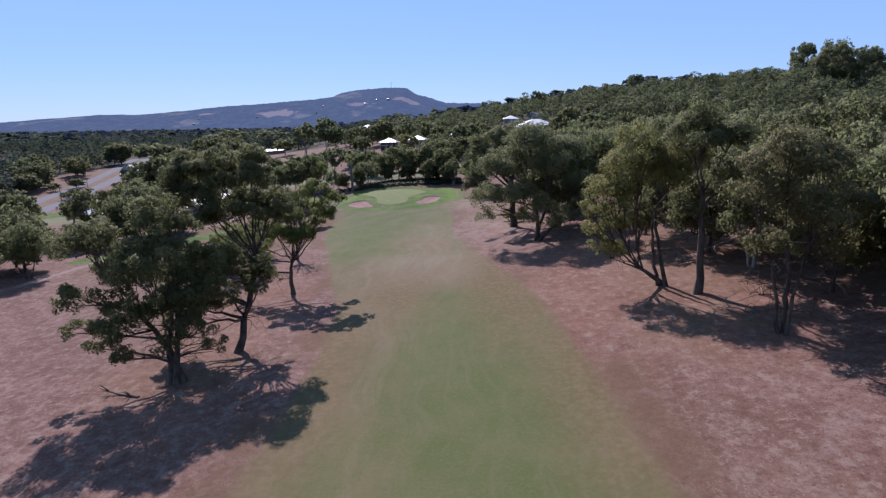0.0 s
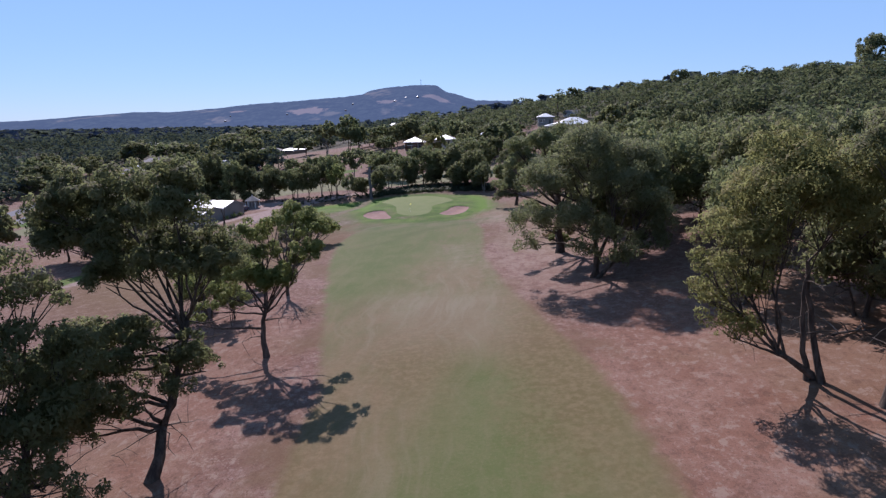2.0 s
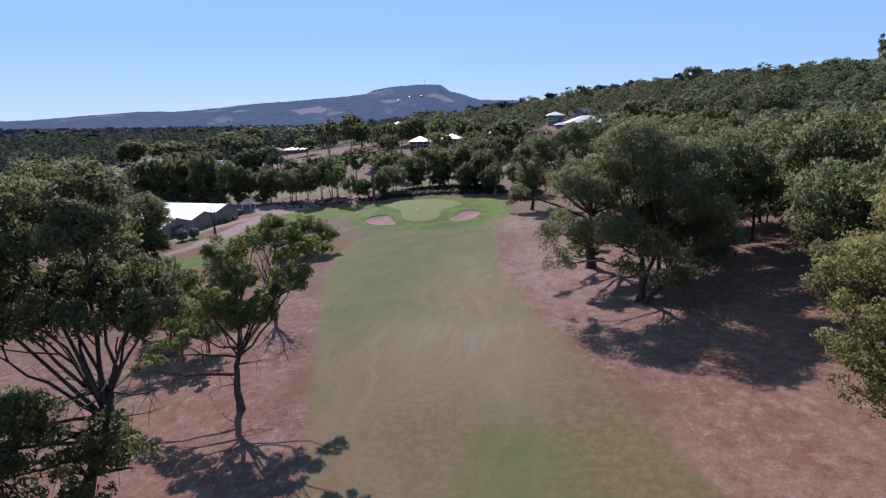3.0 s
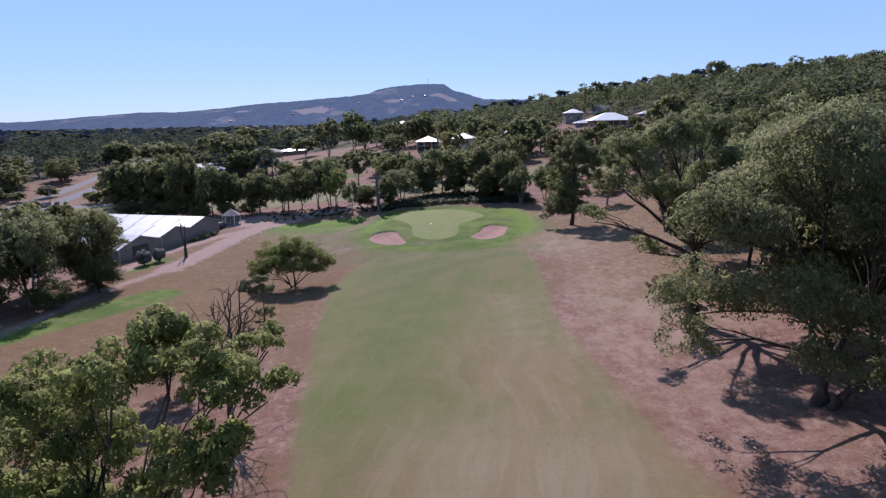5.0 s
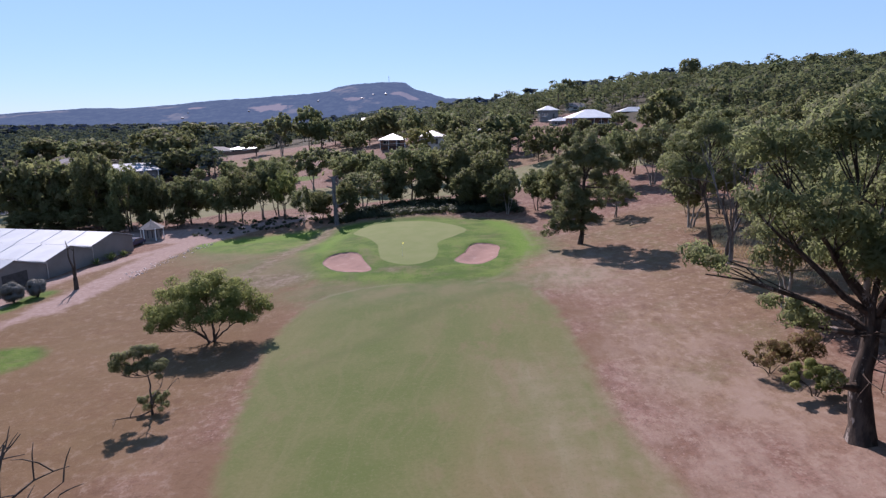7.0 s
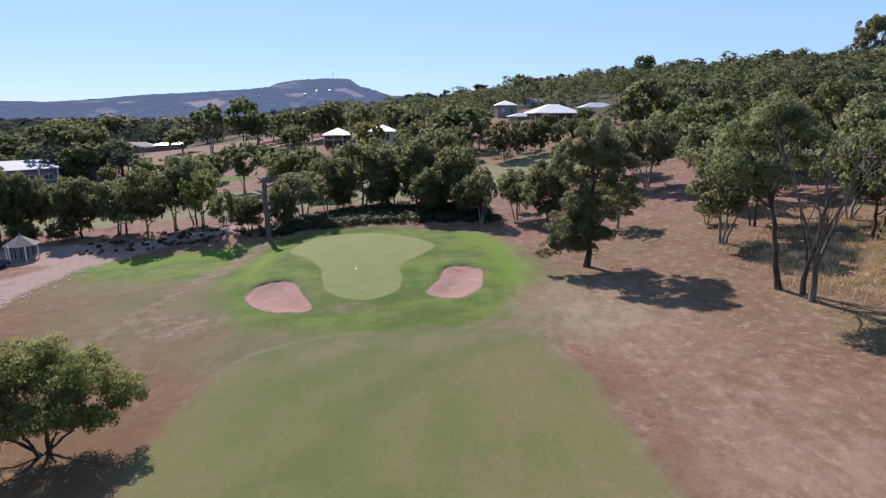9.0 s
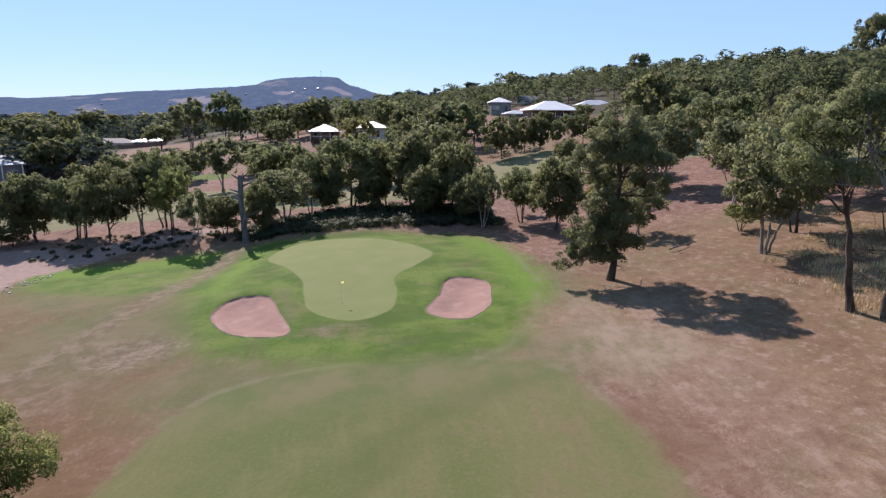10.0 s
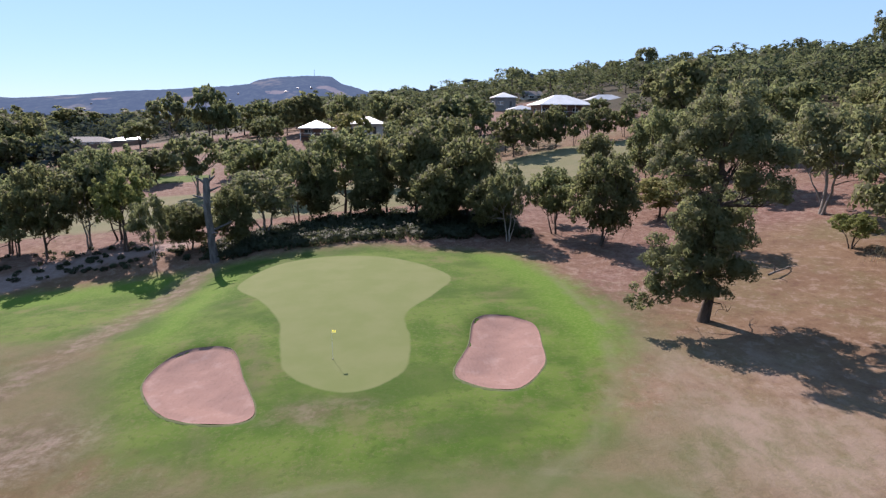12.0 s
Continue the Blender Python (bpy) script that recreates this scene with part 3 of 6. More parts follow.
def sheet(name, xs, ys, keep=None, lift=0.0, mat=None, dip=True):
    gx, gy = np.meshgrid(xs, ys)
    x, y = gx.ravel(), gy.ravel()
    z = land(x, y) + lift
    if dip:
        z = z + bunker_dip(x, y, 0.6)
    f = build_fields(x, y)
    near = (np.abs(x) < 400) & (y < 600)
    z = z + np.where(near & (y > -60), 0.05 * np.sin(x * 0.9 + np.sin(y * 0.5) * 2) * np.cos(y * 0.7 + x * 0.2) * smooth(2, -2, f["fairway"]) * smooth(3, -3, f["apron"]), 0)
    w, h = len(xs), len(ys)
    i = (np.arange(h - 1)[:, None] * w + np.arange(w - 1)).ravel()
    faces = np.stack([i, i + 1, i + w + 1, i + w], 1)
    if keep:
        ok = keep(x, y, f)
        faces = faces[ok[faces].all(1)]
        used = np.unique(faces)
        back = np.full(len(x), -1)
        back[used] = np.arange(len(used))
        faces, x, y, z = back[faces], x[used], y[used], z[used]
        f = {k: v[used] for k, v in f.items()}
    return mesh_object(name, np.stack([x, y, z], 1), faces, mat or M_GROUND, attrs=f, smooth_faces=True)


ground = sheet("ground", steps([(-4600, -1000, 200), (-1000, -260, 30), (-260, -80, 3.5), (-80, -31, 1.3), (-31, 3, 0.5), (3, 50, 1.3), (50, 150, 3), (150, 500, 15), (500, 4600, 200)]),
               steps([(-1500, -200, 100), (-200, 10, 10), (10, 155, 1.25), (155, 195, 0.55), (195, 215, 1.0), (215, 420, 2.8), (420, 900, 16), (900, 4700, 120)]))
tagged(ground, "dry pinkish-brown rough with bark litter and worn grass", "ground", kind="structure")
fairway = sheet("fairway", np.arange(-32, 20, 0.7), np.arange(-20, 155, 0.7), lambda x, y, f: f["fairway"] > -2.2, 0.010, dip=False)
tagged(fairway, "mown green fairway with dry straw-coloured patches", "fairway", kind="structure")
green = sheet("putting_green", np.arange(-30, -2, 0.25), np.arange(156, 200, 0.25), lambda x, y, f: f["green"] > -0.9, 0.004, dip=False)
tagged(green, "smooth pale green putting surface with two narrow waists", "putting green", kind="structure")


def bunker(outline, label):
    """A sunk bed of sand in rings out to its edge, and the cut turf round it."""
    o = np.concatenate([ring(outline[::2], 4)])
    c = o.mean(0)
    m, rings = len(o), 26
    g = np.linspace(0.0, 1.0, rings) ** 0.8
    p = (c + (o - c)[None] * g[:, None, None]).reshape(-1, 2)
    x, y = p[:, 0], p[:, 1]
    soft = np.array([noise.noise(Vector((a * 0.9, b * 0.9, 2.0))) for a, b in p])
    z = land(x, y) + bunker_dip(x, y) + 0.03 + 0.05 * soft
    i = (np.arange(rings - 1)[:, None] * m + np.arange(m)).ravel()
    k = (np.arange(rings - 1)[:, None] * m + (np.arange(m) + 1) % m).ravel()
    ob = mesh_object("bunker", np.column_stack([p, z]), np.stack([i, k, k + m, i + m], 1), M_SAND, smooth_faces=True)
    # the cut edge of the turf round the sand
    z = land(o[:, 0], o[:, 1])
    lip = 0.025 + 0.055 * smooth(c[1] - 1, o[:, 1].max() - 1, o[:, 1])
    rows = [np.column_stack([o + (o - c) * g, z + dz]) for g, dz in ((0.045, -0.03 + 0 * lip), (0.02, lip * 0.5), (0.005, lip - 0.01), (0.0, lip - 0.02), (0.0, -0.6 + 0 * lip))]
    m = len(o)
    i = np.arange(m)
    k = (i + 1) % m
    f = np.concatenate([np.stack([i + a * m, k + a * m, k + (a + 1) * m, i + (a + 1) * m], 1) for a in (0, 1, 2, 3)])
    mesh_object("turf_edge", np.concatenate(rows), f, M_TURF_EDGE, ob)
    return tagged(ob, label, "sand bunker", "bunkers by the green")


bunker(BUNKERS[0], "kidney-shaped bunker of raked pinkish sand beside the green")
bunker(BUNKERS[1], "deep bunker of pinkish sand with a steep back lip")


# ---- trees ----
def tube(points, radii, sides=6):
    """A tapered, bent limb as vertices and triangles."""
    p, r = np.asarray(points, float), np.asarray(radii, float)
    n = len(p)
    t = np.gradient(p, axis=0)
    t /= np.linalg.norm(t, axis=1)[:, None] + 1e-9
    ref = np.where(np.abs(t[:, 2:3]) > 0.9, np.array([[1.0, 0, 0]]), np.array([[0, 0, 1.0]]))
    u = np.cross(t, ref)
    u /= np.linalg.norm(u, axis=1)[:, None]
    v = np.cross(t, u)
    a = np.arange(sides) * 2 * np.pi / sides
    verts = (p[:, None] + r[:, None, None] * (np.cos(a)[None, :, None] * u[:, None] + np.sin(a)[None, :, None] * v[:, None])).reshape(-1, 3)
    i = (np.arange(n - 1)[:, None] * sides + np.arange(sides)).ravel()
    j = (np.arange(n - 1)[:, None] * sides + (np.arange(sides) + 1) % sides).ravel()
    return verts, np.concatenate([np.stack([i, j, j + sides], 1), np.stack([i, j + sides, i + sides], 1)])


def joined(pieces):
    vs, fs, k = [], [], 0
    for v, f in pieces:
        vs.append(v)
        fs.append(f + k)
        k += len(v)
    return np.concatenate(vs), np.concatenate(fs)


def bent(rng, a, b, n=6, sag=0.12, up=0.25):
    """A crooked line from a to b that first heads upwards."""
    a, b = np.asarray(a, float), np.asarray(b, float)
    t = np.linspace(0, 1, n)[:, None]
    d = np.linalg.norm(b - a)
    mid = (a + b) / 2 + np.array([0, 0, up * d * 0.5]) + rng.normal(0, sag * d * 0.5, 3)
    p = (1 - t) ** 2 * a + 2 * t * (1 - t) * mid + t * t * b
    p[1:-1] += rng.normal(0, sag * d * 0.09, (n - 2, 3))
    return p


def sprays(rng, centres, radii, count, length, width, flat=0.85, droop=0.55, ruffle=0.42, hub=None, cup=0.3):
    """Leaf sprays over rounded clumps: one slim triangle each, hanging outwards; with a tint and soft normals."""
    weight = radii ** 2 / (radii ** 2).sum()
    which = rng.choice(len(radii), count, p=weight)
    d = rng.normal(size=(count, 3))
    d[:, 2] += 0.35
    d /= np.linalg.norm(d, axis=1)[:, None]
    r = radii[which] * (0.55 + 0.45 * rng.random(count) ** 0.5) * (1 + 0.11 * rng.normal(size=count))
    p = centres[which] + d * r[:, None] * np.array([1, 1, flat])
    face = d + rng.normal(size=(count, 3)) * ruffle               # each spray's face looks roughly outwards
    face /= np.linalg.norm(face, axis=1)[:, None]
    axis = rng.normal(size=(count, 3)) * 0.8
    axis[:, 2] -= droop
    axis -= face * (axis * face).sum(1)[:, None]
    axis /= np.linalg.norm(axis, axis=1)[:, None] + 1e-9
    side = np.cross(axis, face)
    s = (0.6 + 0.8 * rng.random(count))[:, None]
    a = p + axis * length * 0.62 * s
    b = p - axis * length * 0.38 * s + side * width * 0.5 * s
    c = p - axis * length * 0.38 * s - side * width * 0.5 * s
    verts = np.stack([a, c, b], 1).reshape(-1, 3)
    out = d * 0.95 + face * 0.25
    if hub is not None:
        far = p - np.asarray(hub, float)
        out += cup * far / (np.linalg.norm(far, axis=1)[:, None] + 1e-9)
    out /= np.linalg.norm(out, axis=1)[:, None] + 1e-9
    clump = rng.random(len(radii))
    # tint by clump, by chance, and slightly paler towards each clump's top
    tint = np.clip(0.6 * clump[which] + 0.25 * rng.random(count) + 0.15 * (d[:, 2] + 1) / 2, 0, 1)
    return verts, np.arange(count * 3).reshape(-1, 3), np.repeat(tint, 3), np.repeat(out, 3, 0)


def crown_lobes(rng, height, half, base, n):
    """Lobes of a plain gum crown: an uneven billowing dome that is open below."""
    out = []
    mid, up = height * (base + 1) / 2, height * (1 - base) / 2
    for i in range(n):
        a = i * 2.4 + rng.uniform(-0.5, 0.5)
        c = 1 - 1.9 * (i + 0.3) / n                                   # from the top down to the skirts
        q = math.sqrt(max(0.0, 1 - abs(c) ** (3.2 if c > 0 else 2.0))) * rng.uniform(0.8, 1.05)
        r = 0.5 * (half + up) * rng.uniform(0.36, 0.54)
        out.append((math.cos(a) * (half - 0.7 * r) * q, math.sin(a) * (half - 0.7 * r) * q, mid + (up - r * 0.7) * c * rng.uniform(0.8, 1.0), r))
    return out


def tree_parts(seed, lobes, stems=1, girth=0.22, sprays_per_lobe=1550, leaf=(0.27, 0.12), clumps=26, fork=0.35, bare=0, lean=(0, 0), twigs=3, fill=1.14):
    """Arrays of a gum: stems, limbs out to each lobe, twigs, and the leaves."""
    rng = np.random.default_rng(seed)
    lobes = np.array(lobes, float)
    lobes[:, 3] *= fill
    top = lobes[:, 2].max()
    trunk, limbs, forks = [], [], []
    for s in range(stems):
        a = s * 2 * math.pi / stems + rng.uniform(0, 1.2)
        foot = np.array([math.cos(a), math.sin(a), 0]) * (0.0 if stems == 1 else girth * 1.5)
        aim = lobes[np.argmax(lobes[:, 2])] if stems == 1 else lobes[(s * max(1, len(lobes) // stems)) % len(lobes)]
        tip = np.array([aim[0] * 0.45 + lean[0], aim[1] * 0.45 + lean[1], min(aim[2], top) * (0.55 if stems > 1 else fork + 0.25)])
        line = bent(rng, foot - (0, 0, 0.25), tip, 8, 0.10, 0.15)
        g = girth * (1.0 if s == 0 else rng.uniform(0.65, 0.9))
        rad = np.linspace(g, g * 0.5, 8)
        rad[0] *= 1.25
        trunk.append(tube(line, rad, 7 if twigs < 5 else 5))
        forks.append((line, rad))
    centres, radii = [], []
    for k, (x, y, z, r) in enumerate(lobes):
        # the stem whose top lies nearest carries the limb
        line, rad = min(forks, key=lambda f: np.hypot(*(f[0][-1][:2] - (x, y))))
        low = [i for i in range(2, len(line)) if line[i][2] < z - 0.2] or [2]
        i = low[-1] if rng.random() < 0.6 else low[max(0, len(low) - 2)]
        limb = bent(rng, line[i], (x, y, z - 0.2 * r), 7, 0.16, 0.12)
        limbs.append([tube(limb, np.linspace(rad[i] * 0.62, 0.035, 7), 4 if twigs < 5 else 3)])
        m = max(5, int(clumps * (r / 2.6) ** 1.5))
        d = rng.normal(size=(m, 3))
        d /= np.linalg.norm(d, axis=1)[:, None]
        d[:, 2] = np.where(d[:, 2] < -0.25, -d[:, 2] * 0.6, d[:, 2])
        c = np.array([x, y, z]) + d * r * rng.uniform(0.4, 0.95, (m, 1)) * np.array([1, 1, 0.92])
        centres.append(c)
        radii.append(r * rng.uniform(0.19, 0.35, m))
        for q in c[::twigs]:
            limbs[-1].append(tube(bent(rng, limb[rng.integers(3, 6)], q, 4, 0.15, 0.1), [0.05, 0.04, 0.03, 0.015], 3))
    for k in range(bare):
        a, h = rng.uniform(0, 6.28), rng.uniform(0.12, 0.6) * top
        line, rad = forks[rng.integers(len(forks))]
        i = int(np.argmin(np.abs(line[:, 2] - h)))
        end = line[i] + np.array([math.cos(a), math.sin(a), rng.uniform(-0.25, 0.35)]) * rng.uniform(1.5, 4.0)
        twig = bent(rng, line[i], end, 5, 0.25, 0.1)
        limbs.append([tube(twig, np.linspace(0.06, 0.012, 5), 4)])
        for j in range(4):
            b = twig[rng.integers(2, 5)]
            limbs[-1].append(tube(bent(rng, b, b + rng.normal(0, 0.7, 3), 4, 0.2), [0.025, 0.02, 0.015, 0.008], 3))
    centres, radii = np.concatenate(centres), np.concatenate(radii)
    leaves = sprays(rng, centres, radii, int(sprays_per_lobe * (lobes[:, 3] ** 2).sum() / 4.6), *leaf, hub=lobes[:, :3].mean(0) - (0, 0, 1.5))
    return joined(trunk), [joined(p) for p in limbs], leaves


def tree(name, x, y, seed, lobes, leaf_mat, bark, label, category="tree", group="", turn=0.0, split=True, **kw):
    trunk, limbs, leaves = tree_parts(seed, lobes, **kw)
    ob = new(name)
    ob.matrix_world = pose(x, y, ground_z(x, y), 0, 0, turn)
    mesh_object("trunk", *(trunk if split else joined([trunk] + limbs)), bark, ob, smooth_faces=True)
    for limb in limbs if split else []:
        mesh_object("branch", *limb, bark, ob, smooth_faces=True)
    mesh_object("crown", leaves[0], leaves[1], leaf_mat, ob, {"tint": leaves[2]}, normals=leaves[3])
    return tagged(ob, label, category, group)


# trees along the near end of the fairway
tree("gum_tree", -22.9, 46.6, 11, [(-7.2, 1, 12.0, 3.3), (-7.6, -1, 8, 2.3), (-4.5, 2, 9, 3.4), (-1, -1, 11, 3.8), (-1, 1.5, 14.3, 2.8), (0.8, 0.5, 7.4, 3.2),
     (-3.5, -2.5, 5.6, 2.6), (2, 2, 10.4, 2.8), (-5.5, -1, 13, 2.4), (2.4, -1, 5, 2), (-2.4, 4.4, 8.2, 2.2), (-2, -1, 6.6, 2.4), (1.5, 0, 6.8, 2.3), (-4.6, 0.5, 6.6, 2.2), (3.2, 1, 8.4, 2.1), (0.6, 2.4, 13.6, 2.0), (-6.5, 3, 9.6, 2.2), (-6, -1, 4, 1.7), (-3.5, -2, 3.2, 1.7), (0.5, -1.5, 4, 1.7), (-8.4, 0, 5, 1.6), (3.4, 0, 3.4, 1.5)], M_LEAF_DARK, M_BARK, "broad many-stemmed gum with bare dead twigs low down",
     fill=0.92, stems=4, girth=0.34, sprays_per_lobe=2300, bare=44)
tree("gum_tree", -20.0, 53.2, 12, [(-4.5, 3.0, 17.5, 2.0), (-5.9, 3.4, 15.2, 1.8), (-4.3, 4.4, 15.5, 1.6), (-1.5, 3.6, 18.1, 1.7), (-0.9, 2.6, 16.4, 1.4), (1.7, 3.8, 18.8, 1.5), (2.2, 3.0, 17.0, 1.6),
     (0.6, 4.4, 15.0, 1.3), (-1.4, 3.2, 13.5, 1.9), (-2.7, 2.4, 12.7, 1.3), (2.0, 3.2, 13.9, 1.6), (3.2, 4.4, 14.5, 1.5), (4.3, 4.0, 13.7, 1.4), (3.2, 2.8, 13.1, 1.1),
     (2.4, 2.0, 7.8, 1.3), (3.2, 2.6, 6.7, 0.9), (1.7, 1.4, 7.3, 1.1), (-1.2, 1.6, 9.2, 1.4), (-3.9, 2.4, 8.3, 1.6), (-5.5, 2.2, 7.5, 1.6),
     (-5.7, 2.6, 6.5, 1.7), (-2.4, 0.6, 6.6, 1.4), (-6.0, 1.6, 4.9, 1.6), (-0.4, 0.0, 8.0, 1.2), (0.2, 0.8, 8.7, 1.0), (-2.0, -0.6, 5.0, 1.4), (-5.3, 0.4, 3.2, 1.5), (0.2, -0.8, 5.9, 1.0), (2.3, 0.6, 6.2, 1.0), (-5.8, 3.4, 8.3, 1.4)],
     M_LEAF_DARK, M_BARK, "tall leaning gum with stacked dark green clumps", girth=0.4, sprays_per_lobe=2900, fork=0.25, bare=26, lean=(0.6, 2.6), twigs=9, clumps=30, fill=1.42)
tree("gum_tree", -19.6, 73.4, 13, [(-0.4, 0.4, 12.2, 1.7), (2.2, -0.3, 13.4, 1.4), (3.8, 0.6, 14.2, 1.5), (5.6, 0.3, 13.0, 1.3), (6.8, 0.8, 12.4, 1.0), (4.9, -0.5, 10.8, 1.5), (3.2, 0.8, 9.6, 1.3), (1.6, -0.4, 7.8, 2.0),
     (-1.6, 0.3, 8.2, 1.8), (-2.6, -0.4, 10.4, 1.4), (0.6, 0.8, 10.2, 1.4), (-3.8, 0, 6.6, 1.3), (-5.4, -0.3, 5.0, 1.2), (-7.0, -0.5, 3.7, 1.1), (3.4, 4.6, 11.2, 1.3), (4.6, 6.6, 11.8, 1.1)],
     M_LEAF_FRESH, M_BARK, "single-stemmed gum with a forked open crown", girth=0.34, sprays_per_lobe=2900, fork=0.1, bare=6, lean=(-1.4, 0), twigs=9, clumps=28, fill=1.22)
tree("gum_tree", 16.2, 92.3, 14, [(-1.7, 0, 15.8, 3.6), (-6, 0.5, 11.6, 3.4), (-8.3, -0.6, 7, 2.8), (-4, -2.5, 7.4, 3.0), (1.6, -1, 12, 3.6), (4.6, 1, 14.4, 3.4), (5.2, 0, 9, 3.0),
     (-8.8, 0.4, 4, 1.9), (0, -2.6, 6, 2.5), (-3, 3, 13, 3), (6, -1.5, 5, 2.4), (3.5, -2.8, 4, 2.2), (7.5, 0, 7, 2.4), (2, -3.4, 3, 1.7), (-2.4, -3.4, 4, 2)], M_LEAF_GREY, M_BARK, "large dense gum with branches down to the ground", stems=3, girth=0.36, sprays_per_lobe=2300, bare=8)
tree("gum_tree", 24.7, 59.8, 15, [(-6.4, -0.4, 3.8, 2.0), (-5.2, 0.4, 6.4, 2.1), (-7.8, 0, 6.0, 1.7), (-3.4, 0, 13.0, 3.4), (-6.4, 0.4, 10.0, 2.9), (-0.9, -1, 11.6, 3.0), (-2.8, 1, 15.2, 2.4), (-7.8, -0.6, 8, 1.9), (1.6, 1, 13.6, 2.9)],
     M_LEAF_OLIVE, M_BARK, "leaning gum on a fan of three dark stems", stems=3, girth=0.33, sprays_per_lobe=2300, bare=6)
tree("gum_tree", 26.6, 55.4, 16, [(-0.7, 0, 16.8, 2.6), (2.2, 0.5, 15.2, 2.7), (-1.9, -0.8, 15.0, 2.4), (1.8, -0.8, 11.6, 2.1), (-0.4, 0.8, 8, 1.5), (4, 0, 12.6, 2)],
     M_LEAF_DARK, M_BARK, "upright gum with a thick dark stem", girth=0.42, sprays_per_lobe=2300, bare=10)
tree("gum_tree", 28.4, 43.1, 17, [(-1.5, 0, 13.6, 2.9), (2.3, 0.6, 13.2, 2.9), (-3.4, 0, 11, 2.4), (4.2, -0.6, 10.4, 2.4), (0.9, -1, 9.2, 3.2), (-1.5, 1, 6.8, 2.3), (3.2, 0.6, 6.4, 2.3)],
     M_LEAF_BROWN, M_BARK, "thin gum with brownish sparse leaves", stems=3, girth=0.26, sprays_per_lobe=2000, bare=22)
tree("gum_tree", 14.2, 110.1, 18, [(-3, 0, 17, 3.0), (0, 1, 18, 2.7), (-6.7, 0, 16, 2.5), (-7.8, -1, 13.6, 2.0), (-4.2, -1, 12.2, 2.9), (2.4, 0, 14, 3.2), (-0.5, -2, 10.6, 2.9),
     (3.4, -1, 9, 3.0), (-9.4, 0.6, 10, 1.8), (-4.5, 1, 7, 1.9), (-2.7, -0.6, 3.8, 1.1), (5, 2, 12, 2.6)], M_LEAF, M_BARK_MOTTLED,
     "massive old gum with a thick trunk and long side limbs", girth=0.72, sprays_per_lobe=2500, fill=0.95, leaf=(0.34, 0.11), fork=0.15, bare=18)
tree("gum_tree", 11.1, 165.4, 19, [(0.2, 0, 14.6, 2.2), (2.2, 0.4, 13.4, 2.2), (-1.9, 0.2, 12.6, 2.0), (3.7, 0.4, 11.4, 2.0), (-3.0, 0, 11.0, 1.7), (0.6, -0.8, 11.8, 2.2), (2.0, -0.6, 9.6, 1.9), (-1.2, 0.6, 9.8, 1.9), (4.0, 0, 8.8, 1.6),
     (-1.6, -0.5, 7.6, 1.9), (1.2, 0.5, 7.2, 1.8), (-0.4, -0.9, 6.2, 2.1), (1.8, 0.4, 5.4, 1.6), (-2.2, 0.3, 5.6, 2.0), (-3.2, -0.4, 4.2, 1.8), (-0.9, -1.0, 4.4, 2.1), (1.2, -0.9, 3.8, 1.6), (-3.9, -0.2, 2.6, 1.6), (-2.2, -1.0, 2.6, 1.8), (-0.7, -1.4, 2.4, 1.5), (-5.0, -0.5, 1.4, 1.1)],
     M_LEAF_GREY, M_BARK, "tall gum with drooping foliage to the ground beside the green", girth=0.38, sprays_per_lobe=2500, bare=10, fork=0.55)
tree("gum_tree", 23.8, 149.9, 25, [(-1.6, 0, 14.6, 2.5), (-4, 0.6, 12.8, 2.5), (-5.8, -0.4, 10.4, 2.0), (1.0, 0.5, 13.4, 2.2), (-3, -0.8, 10, 1.9), (0.6, 0.8, 11, 1.7)], M_LEAF, M_BARK,
     "leaning gum with a high open crown on the slope", girth=0.3, sprays_per_lobe=2300, bare=8, lean=(-1.2, 0))
tree("spreading_tree", -33.5, 137.2, 20, [(0, 0, 5.5, 2.3), (-3, 0.5, 4.7, 2.0), (3, -0.4, 4.8, 2.1), (-4.8, -0.5, 3.0, 1.6), (5, 0.6, 3.4, 1.6), (1.2, 2.4, 4.4, 1.9), (-1.2, -2.4, 4.0, 1.9),
     (2.4, -2.6, 3.5, 1.7), (-3.4, -2.2, 3.2, 1.5), (-1.8, 2.2, 4.6, 1.7), (-5.4, 0.8, 2.2, 1.4), (-4.6, -2.0, 2.2, 1.3), (4.2, -1.6, 2.9, 1.4), (0.4, -3.0, 3.3, 1.5)], M_LEAF_FRESH, M_BARK, "low umbrella-shaped tree with bare spreading limbs", stems=6, girth=0.16, sprays_per_lobe=5200, leaf=(0.21, 0.085), clumps=64, fill=1.12)
tree("sapling", -31.8, 121.2, 21, [(-1.1, 0, 4.3, 1.2), (-0.1, 0.3, 4.7, 1.2), (-1.8, -0.3, 3.6, 1.0), (0.8, -0.3, 3.8, 1.1), (0.2, 0, 0.7, 1.1), (0.9, -0.4, 0.8, 0.8), (-0.6, 0.3, 0.7, 0.8), (-0.5, -0.8, 3.7, 1.0)], M_LEAF_GREY, M_BARK,
     "small leaning tree with a shrub at its foot", "small tree", girth=0.1, sprays_per_lobe=6400, leaf=(0.17, 0.05), fork=0.4, bare=3)
tree("sapling", -26.9, 82.5, 22, [(0, 0, 4.2, 0.9), (0.4, 0.2, 3.2, 0.7), (-0.4, 0, 3.5, 0.6)], M_LEAF, M_BARK, "thin young gum in the dry rough", "small tree", girth=0.06,
     sprays_per_lobe=2300, leaf=(0.26, 0.1))
